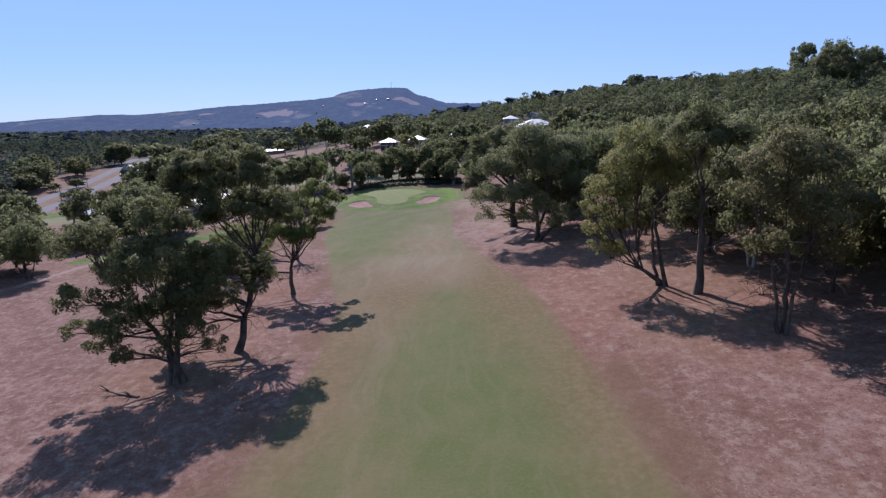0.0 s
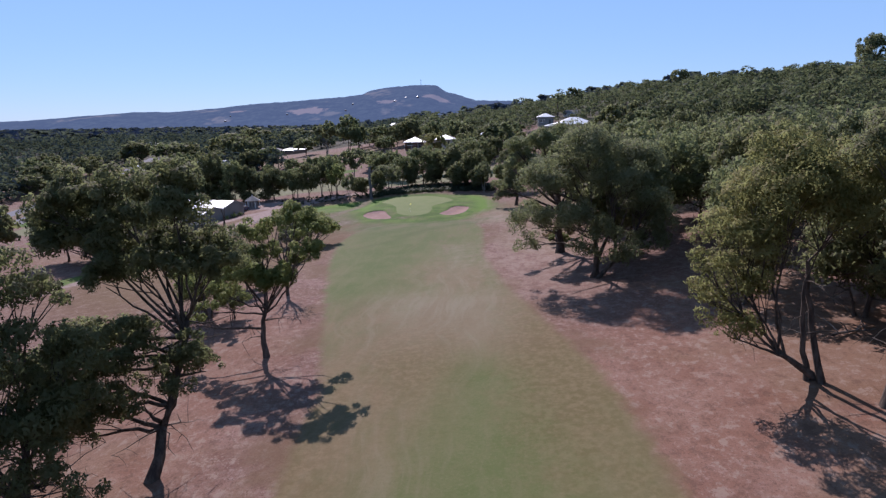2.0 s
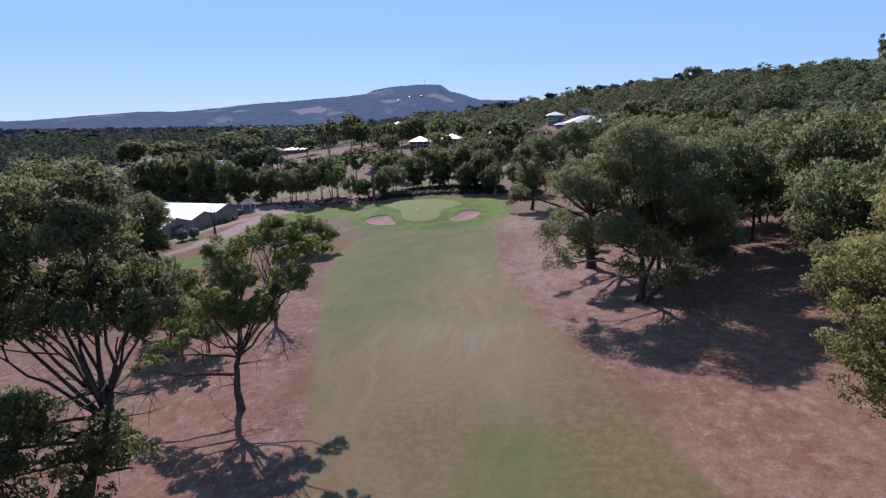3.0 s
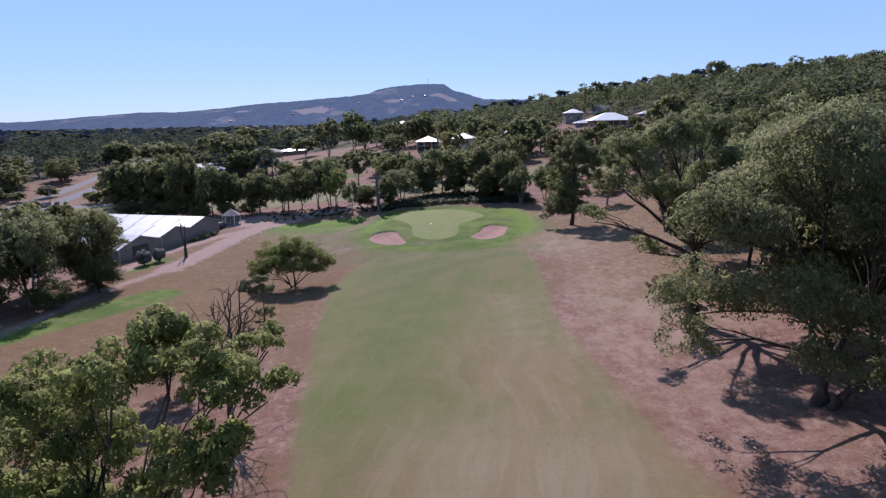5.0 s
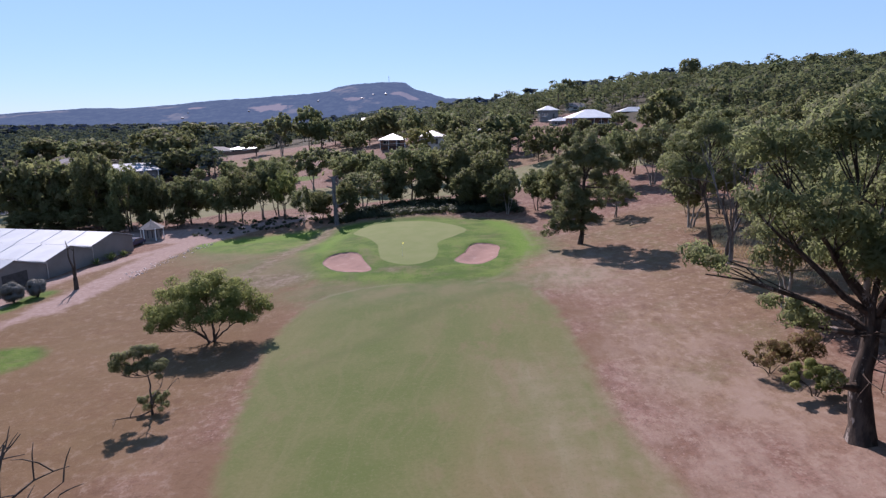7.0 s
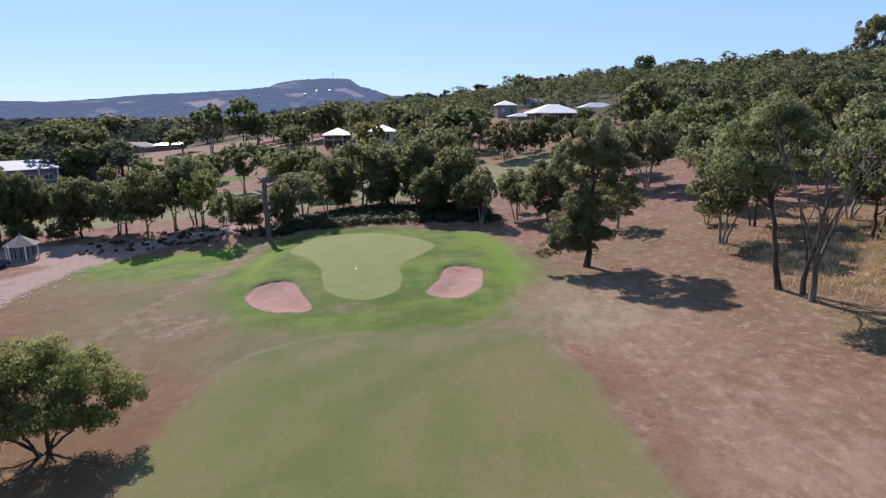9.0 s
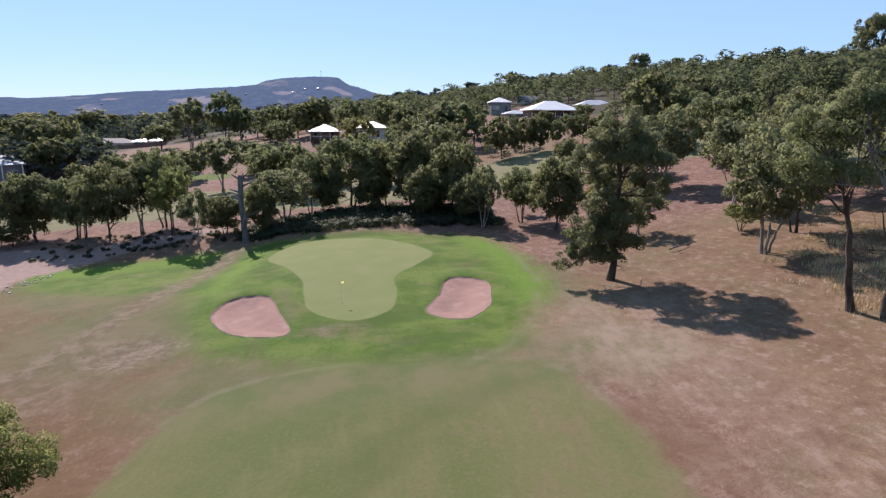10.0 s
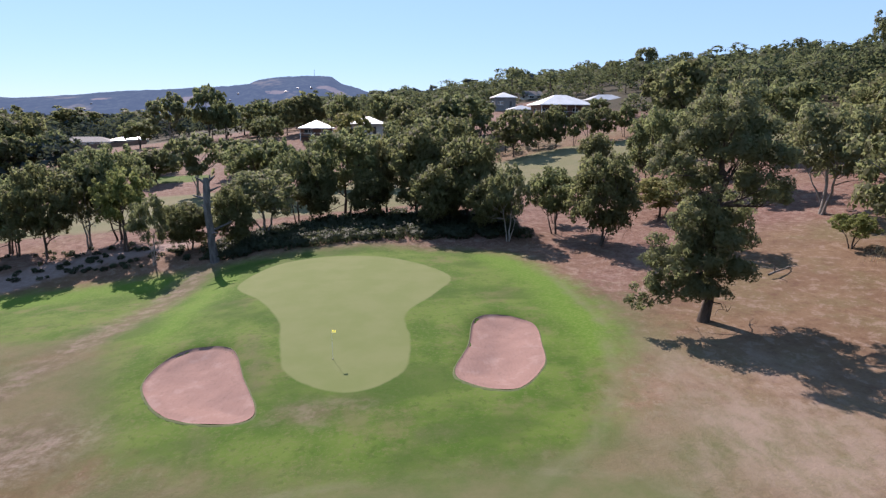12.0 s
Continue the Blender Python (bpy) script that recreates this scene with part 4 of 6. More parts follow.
tree("shrub", 15.0, 115.6, 24, [(0, 0, 1.5, 1.2), (-0.9, 0.2, 1.1, 1.0), (0.9, -0.2, 1.1, 1.0), (0.2, -0.8, 0.8, 0.9)], M_LEAF_FRESH, M_BARK, "bright green leafy shrub below the old gum", "shrub", girth=0.06, stems=3, sprays_per_lobe=4200, leaf=(0.2, 0.1))
tree("shrub", 14.2, 119.4, 26, [(0, 0, 1.3, 1.4), (1.6, 0.3, 1.2, 1.4), (-1.2, 0.2, 0.8, 1.0), (3.0, 0.5, 1.5, 1.5)], M_LEAF_RUST, M_BARK, "rusty half-dead shrub in the shade of the gum", "shrub", girth=0.06, stems=3, sprays_per_lobe=3000, leaf=(0.2, 0.08))


def dead_tree(name, x, y, seed, height, stems, girth, label, mat=None, spread=0.35, twigs=6, turn=0.0):
    """A leafless tree: stems that fork twice."""
    rng = np.random.default_rng(seed)
    branches = []
    foot = bent(rng, (0, 0, -0.2), (0, 0, height * 0.22), 5, 0.1, 0)
    for s in range(stems):
        a = s * 2 * math.pi / stems + rng.uniform(-0.4, 0.4)
        h = height * rng.uniform(0.7, 1.0)
        end = np.array([math.cos(a) * spread * h, math.sin(a) * spread * h, h])
        line = bent(rng, foot[-1] - (0, 0, 0.1), end, 8, 0.12, 0.1)
        limbs = [tube(line, np.linspace(girth * 0.7, 0.03, 8), 7)]
        branches.append(limbs)
        for k in range(twigs):
            i = rng.integers(2, 7)
            e = line[i] + (end - line[i]) * rng.uniform(0.4, 0.8) + rng.normal(0, 0.12 * h, 3)
            t = bent(rng, line[i], e, 5, 0.15, 0.2)
            limbs.append(tube(t, np.linspace(girth * 0.25, 0.015, 5), 5))
            for j in range(3):
                b = t[rng.integers(1, 5)]
                limbs.append(tube(bent(rng, b, b + rng.normal(0, 0.05 * h, 3) + (0, 0, 0.05 * h), 4, 0.1), [0.03, 0.025, 0.02, 0.01], 4))
    ob = new(name)
    ob.matrix_world = pose(x, y, ground_z(x, y), 0, 0, turn)
    mesh_object("trunk", *tube(foot, np.linspace(girth * 1.3, girth, 5), 9), mat or M_DEAD, ob, smooth_faces=True)
    for limbs in branches:
        mesh_object("branch", *joined(limbs), mat or M_DEAD, ob, smooth_faces=True)
    return tagged(ob, label, "dead tree")


dead_tree("dead_tree", -24.6, 95.5, 31, 10.6, 7, 0.2, "leafless dead tree with upright grey-brown branches", M_BARK, 0.24, 6)
dead_tree("dead_tree", 24.5, 147.7, 35, 11.5, 3, 0.2, "dead forked trunk with few limbs on the slope", M_BARK, 0.16, 3)
dead_tree("dead_tree", 23.9, 145.9, 32, 14.5, 5, 0.22, "bleached dead gum with bare forked limbs", M_DEAD, 0.3, 4)
dead_tree("dead_tree", -61.2, 159.0, 33, 7.8, 2, 0.26, "bare dead trunk forked at its top beside the gravel", M_BARK, 0.08, 1)
dead_tree("dead_tree", -100, 153, 34, 10, 4, 0.28, "grey leafless tree among the gums", M_DEAD, 0.3, 5)


M_SNAG = bark_material("weathered_grey_wood", (0.075, 0.068, 0.068), (0.150, 0.138, 0.136))


def snag(x, y, height):
    """The standing dead trunk by the green, with broken stubs."""
    rng = np.random.default_rng(5)
    ob = new("tree_stump")
    ob.matrix_world = pose(x, y, ground_z(x, y))
    line = bent(rng, (0, 0, -0.2), (-0.25, 0, height), 9, 0.05, 0)
    mesh_object("trunk", *tube(line, [0.56, 0.46, 0.42, 0.40, 0.39, 0.38, 0.37, 0.38, 0.28], 10), M_SNAG, ob, smooth_faces=True)
    for z, dx, dy, dz in ((3.6, 2.2, 0.3, 1.0), (3.2, 1.0, -1.0, 0.4), (5.6, -0.9, 0.6, 0.9), (height - 0.6, 0.9, 0.3, 0.8), (height - 0.7, -1.1, -0.2, 0.8), (height - 1.6, 1.5, 0.2, 0.6), (height - 2.4, -1.6, 0.4, 0.4), (height - 1.2, 0.2, 0.9, 1.4)):
        a = (line[int(z / height * 8)][0], 0, z)
        mesh_object("stub", *tube(bent(rng, a, (a[0] + dx, dy, z + dz), 5, 0.1, 0.1), np.linspace(0.2, 0.07, 5), 6), M_SNAG, ob, smooth_faces=True)
    return tagged(ob, "tall dead grey trunk broken off at its top", "dead tree")


snag(-30.7, 194.8, 9.6)

# kinds of plain trees, built when first wanted and copied after that; the near ones have finer leaves
KINDS = {}
TIERS = {"near": (900, (0.30, 0.17), 30, 6), "mid": (500, (0.42, 0.27), 26, 14), "far": (170, (0.75, 0.5), 14, 30)}
# leaves, bark, label, bottom of the crown, lobes, stems
TREE_KINDS = [
    (M_LEAF, M_BARK, "dark green gum with a domed uneven crown", 0.09, 15, 2),
    (M_LEAF_GREY, M_BARK_PALE, "grey-green gum with a round crown on open forked stems", 0.18, 14, 3),
    (M_LEAF, M_BARK, "dark green gum with a narrow crown on two stems", 0.05, 15, 2),
    (M_LEAF_FRESH, M_BARK, "light green young gum with thin stems", 0.15, 12, 3),
    (M_LEAF_GREY, M_BARK_PALE, "grey-green gum on pale forked stems", 0.12, 15, 3),
    (M_LEAF_DARK, M_BARK, "dense dark green rounded gum with low foliage", -0.04, 20, 2),
    (M_LEAF_BROWN, M_BARK, "sparse gum with olive-brown leaves", 0.14, 11, 2),
    (M_LEAF_DARK, M_BARK, "tall dark green gum with a ragged crown", 0.04, 16, 1),
    (M_LEAF_GREY, M_BARK_PALE, "pale grey-green gum with loose foliage", 0.15, 12, 3),
    (M_LEAF_OLIVE, M_BARK, "yellow-olive gum with a full rounded crown", 0.12, 15, 2),
]


def make_kind(k, tier):
    leaf_mat, bark, label, base, n, stems = TREE_KINDS[k]
    per, leaf, clumps, twigs = TIERS[tier]
    return tree("gum_tree", 0, 0, 200 + k, crown_lobes(np.random.default_rng(100 + k), 10.0, 5.0, base, n), leaf_mat, bark, label, stems=stems, girth=0.2,
                sprays_per_lobe=per, leaf=leaf, clumps=clumps, bare=1, twigs=twigs, fill=1.0, split=False)


def plant(x, y, height, k, wide=None):
    """One tree of kind k, of that height and width of crown, on the ground at x, y."""
    wide = wide or height * 0.8
    tier = "near" if (15 < x < 50 and 25 < y < 142) or (-70 < x < -24 and 80 < y < 142) else ("far" if (y > 232 and x < 150) or x < -95 else "mid")
    first = (k, tier) not in KINDS
    if first:
        KINDS[k, tier] = make_kind(k, tier)
    ob = KINDS[k, tier]
    m = pose(x, y, ground_z(x, y) - 0.05, 0, 0, (x * 37 + y * 53) % 360)
    if first:
        ob.matrix_world = m
    else:
        ob = copy_thing(ob, m)
    ob.scale = (wide / 9, wide / 9, height / 10)
    return ob


def plant_all(rows):
    for row in rows:
        plant(*row)


# row behind the green, from the kiosk to the slope: x, y, height, kind, width
plant_all([(-104.8, 213, 16.5, 5, 14), (-97, 210.5, 16.5, 5, 12), (-110, 219, 14, 5, 11), (-90.5, 213, 12.5, 7, 11), (-86.4, 208.2, 17.5, 5, 10), (-81.5, 211, 12.4, 7, 9), (-101, 221, 15, 0, 12), (-77, 203.5, 14.5, 2, 7.4), (-74.6, 206, 12.6, 5, 6.6), (-71.4, 208, 11.2, 4, 6),
           (-68.2, 209.4, 10.6, 4, 8), (-64.8, 206, 11, 5, 8), (-58.4, 205.5, 9.8, 0, 8), (-56.2, 203.2, 10.1, 2, 6.5), (-51.8, 201.2, 11.7, 7, 7.6), (-48.7, 205.3, 10.7, 1, 7.6), (-46.8, 209.3, 13.3, 0, 8.4), (-43, 202.1, 10.7, 3, 6.4),
           (-37.6, 195.7, 8.2, 8, 4.6), (-34.9, 200.1, 6, 5, 5.8), (-29, 197.4, 8, 5, 4.8), (-26.6, 204.5, 9, 1, 10.2), (-23.6, 213.2, 10.9, 2, 6.6), (-16.6, 217, 13.7, 0, 11.8), (-20.5, 211.2, 8.8, 5, 6), (-13, 210.8, 7.8, 5, 6), (-10.5, 214.4, 12.3, 6, 5.6),
           (-5.8, 210.3, 13.8, 5, 10), (-1.8, 215.1, 14.2, 7, 10), (0.1, 204.5, 11.9, 5, 9), (-4.3, 202.1, 8.8, 5, 7), (3.5, 194.5, 9.4, 8, 5.2), (1.7, 197.8, 7.3, 5, 6)])
# low bushy growth between the left-hand trees
plant_all([(-101, 205.5, 5.5, 5, 8), (-94.5, 206.5, 5, 5, 7), (-88.6, 204, 5.6, 7, 7), (-83, 205.4, 5, 5, 6.4), (-78.6, 200.5, 4.4, 5, 5.4), (-72.6, 203, 4, 5, 5), (-67, 203.8, 3.6, 7, 4.6)])
# across the second fairway
plant_all([(-46.1, 244.5, 12.4, 1, 10.6), (-76, 262, 8.4, 0, 6.4), (-66.3, 258, 8.8, 0, 7.6), (-60.5, 264, 8, 5, 9.2), (-65.2, 279, 6.2, 0, 9), (-91, 274, 5.4, 2, 4.6), (-33.5, 238, 11.2, 0, 9.8), (-28, 233, 11, 2, 6), (-39, 256, 9, 5, 8),
           (-43.5, 268, 8.6, 0, 10), (-22, 247, 10, 1, 8), (-14, 244, 10.6, 0, 8), (-8, 240, 12.4, 4, 7), (-0.6, 250, 13, 0, 8.6), (5, 244, 11, 7, 7)])
# slope beyond the green
plant_all([(12.5, 188.4, 10.6, 5, 7.2), (9.4, 195.6, 8.6, 0, 6.4), (11, 201, 5, 6, 3.6), (35.5, 204.5, 14, 4, 11), (28.6, 209.8, 12.6, 2, 7.8), (20.7, 180.4, 6.4, 8, 6), (23.5, 196.3, 5.2, 9, 7.8), (36.4, 219.9, 11, 0, 8.6),
           (27.6, 165.6, 13.2, 4, 9.6), (34.5, 170.7, 12, 0, 8), (20.2, 261.5, 11, 7, 9.6), (26.8, 263.5, 9.6, 7, 5), (30.7, 263.3, 9.8, 5, 5.4), (35, 262.5, 8, 2, 4), (40, 266.6, 8.4, 1, 6.2), (42.6, 263.1, 8, 7, 6.2), (48, 264, 8, 2, 5),
           (37.1, 186, 12.4, 1, 9.6), (43.7, 166, 11, 8, 9), (30.7, 174.7, 3.4, 3, 3.8), (47, 186, 13, 1, 10), (55, 198, 13.5, 5, 12), (52, 172, 14, 0, 11), (61, 191.5, 15, 7, 12), (52.8, 217, 13.6, 0, 13),
           (62, 206, 13, 0, 10), (58, 258, 11, 7, 9), (60, 180, 14, 4, 11), (62, 164, 14, 2, 10), (58, 150, 14, 0, 11), (46, 150, 12, 5, 9), (40, 158, 13, 0, 9), (52.9, 246, 17, 7, 14), (66, 258, 12, 0, 10)])
# behind and between the large gums on the right
plant_all([(21.2, 102, 18, 5, 13), (28.7, 108.7, 17.5, 0, 13), (35, 61, 14, 4, 11), (36.5, 50, 13, 7, 10), (33.5, 69.5, 13, 5, 10), (41.6, 57.2, 15, 4, 12), (42, 70, 16, 7, 12), (44, 78, 16, 2, 11), (38, 97, 17, 5, 13), (47, 92, 16, 1, 12), (36, 112, 16, 7, 12),
           (24, 121, 17, 2, 11), (32, 127, 15, 0, 12), (42, 122, 16, 5, 12), (22, 131, 13, 4, 9), (45, 108, 16, 0, 12), (48, 66, 17, 5, 13), (40, 45, 15, 0, 12), (36, 33, 15, 7, 12), (46, 50, 16, 2, 12), (52, 40, 16, 4, 12), (44, 28, 15, 5, 12),
           (34, 20, 14, 6, 10), (52, 134, 15, 5, 12), (38, 140, 13, 7, 10), (31, 84, 14, 0, 10), (27, 76, 9, 6, 7)])
# left of the fairway, by the tee and the sheds
plant_all([(-66.3, 140.5, 12.8, 5, 9.5), (-68.2, 130, 13.4, 1, 10.5), (-73.5, 136, 14, 5, 10.5), (-70.5, 124, 11, 5, 9), (-62.8, 136.4, 5.5, 5, 6), (-64.2, 128.5, 4.5, 7, 5.5), (-79.5, 128, 13, 7, 11), (-74.3, 98, 11, 5, 10), (-69, 92, 10, 0, 8), (-80, 104, 12, 7, 9), (-86, 96, 13, 2, 10), (-82, 88, 12, 0, 10),
           (-92, 108, 12, 5, 10), (-97, 118, 12, 7, 9), (-101, 134, 13, 5, 11), (-70, 82, 11, 4, 9), (-78, 76, 12, 5, 10), (-93, 84, 12, 0, 10), (-104, 96, 13, 7, 11),
           (-88, 160, 9, 5, 7), (-112, 140, 11, 0, 10), (-104, 184, 9, 5, 7.5), (-112, 118, 13, 4, 10), (-32.2, 100.2, 7.6, 7, 5.6), (-31.5, 86.5, 8.6, 3, 7.5), (-28.2, 86.0, 4.6, 3, 4.4), (-35, 91, 6, 5, 5)])
# round the houses beyond the green, and along the paddock
plant_all([(-81, 340, 19.5, 8, 13.5), (-71, 352, 20, 2, 13), (-64, 345, 14, 0, 10), (-98, 358, 11, 0, 12), (-120, 318, 18.5, 5, 20), (-133, 330, 18.5, 7, 20), (-112, 306, 16.5, 5, 16), (-135, 462, 15, 5, 26), (-166, 457, 17, 5, 26), (-52, 345, 8, 5, 13),
           (-42, 304, 9, 0, 8), (-17.7, 288, 11.6, 9, 10), (-5, 284, 10, 0, 9), (-1, 279, 12, 5, 9), (5, 288, 13, 7, 10), (12.7, 290, 13.9, 0, 14), (3, 268, 11, 4, 8), (9, 272, 10, 5, 8),
           (20, 304, 11, 2, 8), (-3, 306, 12, 5, 10), (-21, 322, 12, 0, 10), (-40, 326, 12, 7, 10), (-50, 330, 13, 0, 11), (-46, 316, 8, 5, 8), (-34, 334, 14, 5, 12), (-8, 316, 13, 0, 11),
           (-114, 240, 12, 5, 10), (-124, 236, 13, 7, 10), (-121, 252, 9, 5, 8), (-140, 246, 4, 9, 5), (-136, 243, 4, 5, 5),
           (43.5, 303, 6, 5, 6), (57, 304, 6, 0, 6), (78, 310, 11, 5, 9), (72, 268, 11, 2, 9), (88, 290, 12, 5, 10), (42, 232, 7, 8, 5), (27, 228, 8, 5, 6), (66, 228, 6, 3, 6),
           (-104, 288, 12, 5, 10), (-98, 296, 12, 0, 9), (-125, 300, 12, 5, 10), (-140, 296, 12, 0, 10), (-132, 244, 9, 8, 8), (-143, 262, 10, 5, 8), (-168, 262, 4.5, 5, 7), (-172, 252, 4, 0, 6), (-150, 232, 3.6, 5, 5), (-149, 225, 3.2, 0, 4.5),
           (-186, 262, 12, 5, 15), (-196, 274, 13, 0, 15), (-180, 246, 9, 5, 12), (-204, 288, 14, 5, 17), (-191, 300, 10, 7, 12), (-199, 312, 11, 5, 14), (-157, 326, 9, 5, 13), (-168, 352, 13, 5, 18), (-184, 364, 13, 0, 18), (-205, 366, 14, 5, 19)])


# woods that nobody could count
def wood(name, label, places, seed, per_tree, leaf, mat=M_LEAF_WOOD, stems=True, lumps=15, broad=1.0):
    """Many plain trees in one mesh: a stem and a billowing crown each."""
    rng = np.random.default_rng(seed)
    kinds = []
    for k in range(8):
        r2 = np.random.default_rng(seed * 10 + k)
        i = np.arange(lumps)
        q, ang = np.sqrt((i + 0.3) / lumps), i * 2.4 + r2.uniform(-0.5, 0.5, lumps)
        reach = r2.uniform(3.4, 4.8)
        c = np.stack([np.cos(ang) * q * reach, np.sin(ang) * q * reach, 9.5 - 7.4 * q ** 1.5 + r2.uniform(-1.3, 0.8, lumps)], 1)
        v, f, t, nv = sprays(r2, c, r2.uniform(1.15, 2.0, lumps), per_tree, *leaf, ruffle=0.3, hub=(0, 0, 5.5), cup=0.55)
        sv, sf = tube(bent(r2, (0, 0, -0.4), (0.3, 0.2, 8.0), 3, 0.08, 0), [0.28, 0.19, 0.1], 3)
        kinds.append((v, f, t, nv, sv, sf))
    vs, fs, ts, ns, sv_all, sf_all, a, b = [], [], [], [], [], [], 0, 0
    zs = land(places[:, 0], places[:, 1])
    for (x, y, h), z in zip(places, zs):
        v, f, t, nv, sv, sf = kinds[rng.integers(8)]
        s, w, ang = h / 12.0, broad * rng.uniform(0.9, 1.35), rng.uniform(0, 6.28)
        turn = np.array([[math.cos(ang), -math.sin(ang), 0], [math.sin(ang), math.cos(ang), 0], [0, 0, 1]]).T
        rot = turn * np.array([w, w, 1]) * s
        vs.append(v @ rot + (x, y, z))
        ns.append(nv @ turn)
        fs.append(f + a)
        ts.append(np.clip(t * 0.65 + rng.uniform(-0.2, 0.45), 0, 1))
        a += len(v)
        sv_all.append(sv @ rot + (x, y, z))
        sf_all.append(sf + b)
        b += len(sv)
    ob = new(name)
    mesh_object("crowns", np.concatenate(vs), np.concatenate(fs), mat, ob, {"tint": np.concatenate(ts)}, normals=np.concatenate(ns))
    if stems:
        mesh_object("stems", np.concatenate(sv_all), np.concatenate(sf_all), M_BARK, ob)
    return tagged(ob, label, "woods", kind="stuff")


HOUSE_LOTS = [(-29, 312, 14), (-11, 298, 11), (-18, 345, 8), (2, 322, 8), (50, 318, 20), (42, 367, 13), (43, 345, 13), (76, 345, 12), (61, 395, 10), (86, 398, 6), (-130, 396, 28), (-127, 272, 30)]


def scatter(seed, x0, x1, y0, y1, gap, low, high, clear):
    """Places for trees on a jittered grid, kept where clear(x, y) says so."""
    rng = np.random.default_rng(seed)
    gx, gy = np.meshgrid(np.arange(x0, x1, gap), np.arange(y0, y1, gap))
    x = gx.ravel() + rng.uniform(-0.45, 0.45, gx.size) * gap
    y = gy.ravel() + rng.uniform(-0.45, 0.45, gx.size) * gap
    ok = clear(x, y, rng)
    for hx, hy, r in HOUSE_LOTS:
        ok &= np.hypot(x - hx + (hy - y) * 0.18 * (hy > y), (y - hy) * np.where(y < hy, 0.36, 1.9)) > r     # open towards the course
    ok &= along(ROAD_LINE, 8, x, y) < 0
    return np.stack([x, y, rng.uniform(low, high, x.size)], 1)[ok]


def hill_near(x, y, rng):
    return (x > 48) & ((x > 58) | (y < 140)) & (along(PALE_LINE, 16, x, y) < 0) & (along([(70, 210), (95, 240)], 15, x, y) < 0) & ((y < 150) | (x > 75) | (rng.random(x.size) < 0.55)) & (along([(98, 146), (120, 150)], 9, x, y) < 0)


def hill_far(x, y, rng):
    return (y > 280 - 14 * smooth(5, 30, x) - 0.1 * np.abs(x)) & (along(PALE_LINE, 14, x, y) < 0) & ((y > 330) | (x > 20) | (rng.random(x.size) < 0.65)) & (np.hypot((x + 30) / 26, (y - 318) / 26) > 1)


def patchy(x, y, size, share):
    """True in patches: where trees gather and where the ground lies open."""
    v = np.array([noise.noise(Vector((a / size, b / size, 7.0))) for a, b in zip(x, y)])
    return v > np.quantile(v, 1 - share)


def valley(x, y, rng):
    lot = (np.hypot((x + 82) / 44, (y - 328) / 30) > 1) & (inside(ring([(-168, 185), (-130, 135), (-100, 140), (-95, 215), (-112, 262), (-150, 345), (-202, 352), (-198, 290), (-176, 235)], 4), x, y) < 0)
    return lot & patchy(x, y, 55, 0.74) & (np.hypot((x + 130) / 30, (y - 385) / 14) > 1)


def emergent(places, seed):
    """Here and there a tree stands well above the canopy."""
    rng = np.random.default_rng(seed)
    places[:, 2] *= np.where(rng.random(len(places)) < 0.14, rng.uniform(1.2, 1.5, len(places)), 1.0) * rng.uniform(0.78, 1.12, len(places))
    return places


wood("hillside_woods", "dense olive-green gum woods on the hillside", scatter(1, 48, 330, 10, 300, 11.5, 9.5, 15.5, hill_near), 7, 480, (0.8, 0.52), broad=1.25)
wood("ridge_woods", "olive-green gum woods up to the ridge", emergent(scatter(2, -45, 380, 270, 560, 12.5, 7.5, 12, hill_far), 21), 17, 300, (1.0, 0.7), broad=1.3)
wood("valley_woods", "dark green trees scattered over the valley, tinted blue for haze", np.concatenate([scatter(3, -430, -160, 300, 640, 15, 9, 15, valley), scatter(4, -300, -112, 60, 300, 13, 8, 13, valley),
     scatter(5, -160, -45, 340, 640, 13.5, 9, 15, valley), scatter(8, -160, -88, 290, 340, 10, 10, 14, valley)]), 8, 250, (1.15, 0.8), M_LEAF_VALLEY_HAZE, broad=1.4)
# tall old gums on the skyline
plant_all([(180, 278, 27, 4, 17), (188, 268, 23, 1, 15), (216, 266, 24, 4, 14), (78, 500, 15, 1, 11), (150, 470, 16, 1, 12), (228, 383, 26, 1, 16), (240, 372, 24, 4, 16)])


def plain_far(x, y, rng):
    return patchy(x, y, 130, 0.8) & (np.abs(x + 100) < 300 + 0.75 * y)


wood("distant_woods", "dark distant woods over the plain, tinted blue for haze", scatter(6, -1700, 1100, 600, 1950, 29, 11, 19, plain_far), 9, 44, (3.6, 2.9), M_LEAF_FAR_HAZE, stems=False, lumps=6, broad=1.8)


# ---- the far hills ----
HILL_X = [-3500, -1991, -1736, -1482, -1369, -1229, -1102, -974, -798, -672, -546, -475, -440, -369, -219, -165, -125, 3, 500, 1600]
HILL_Z = [45, 56, 74, 87, 83, 90, 100, 113, 121, 130, 138, 147, 164, 174, 181, 175, 150, 112, 95, 90]


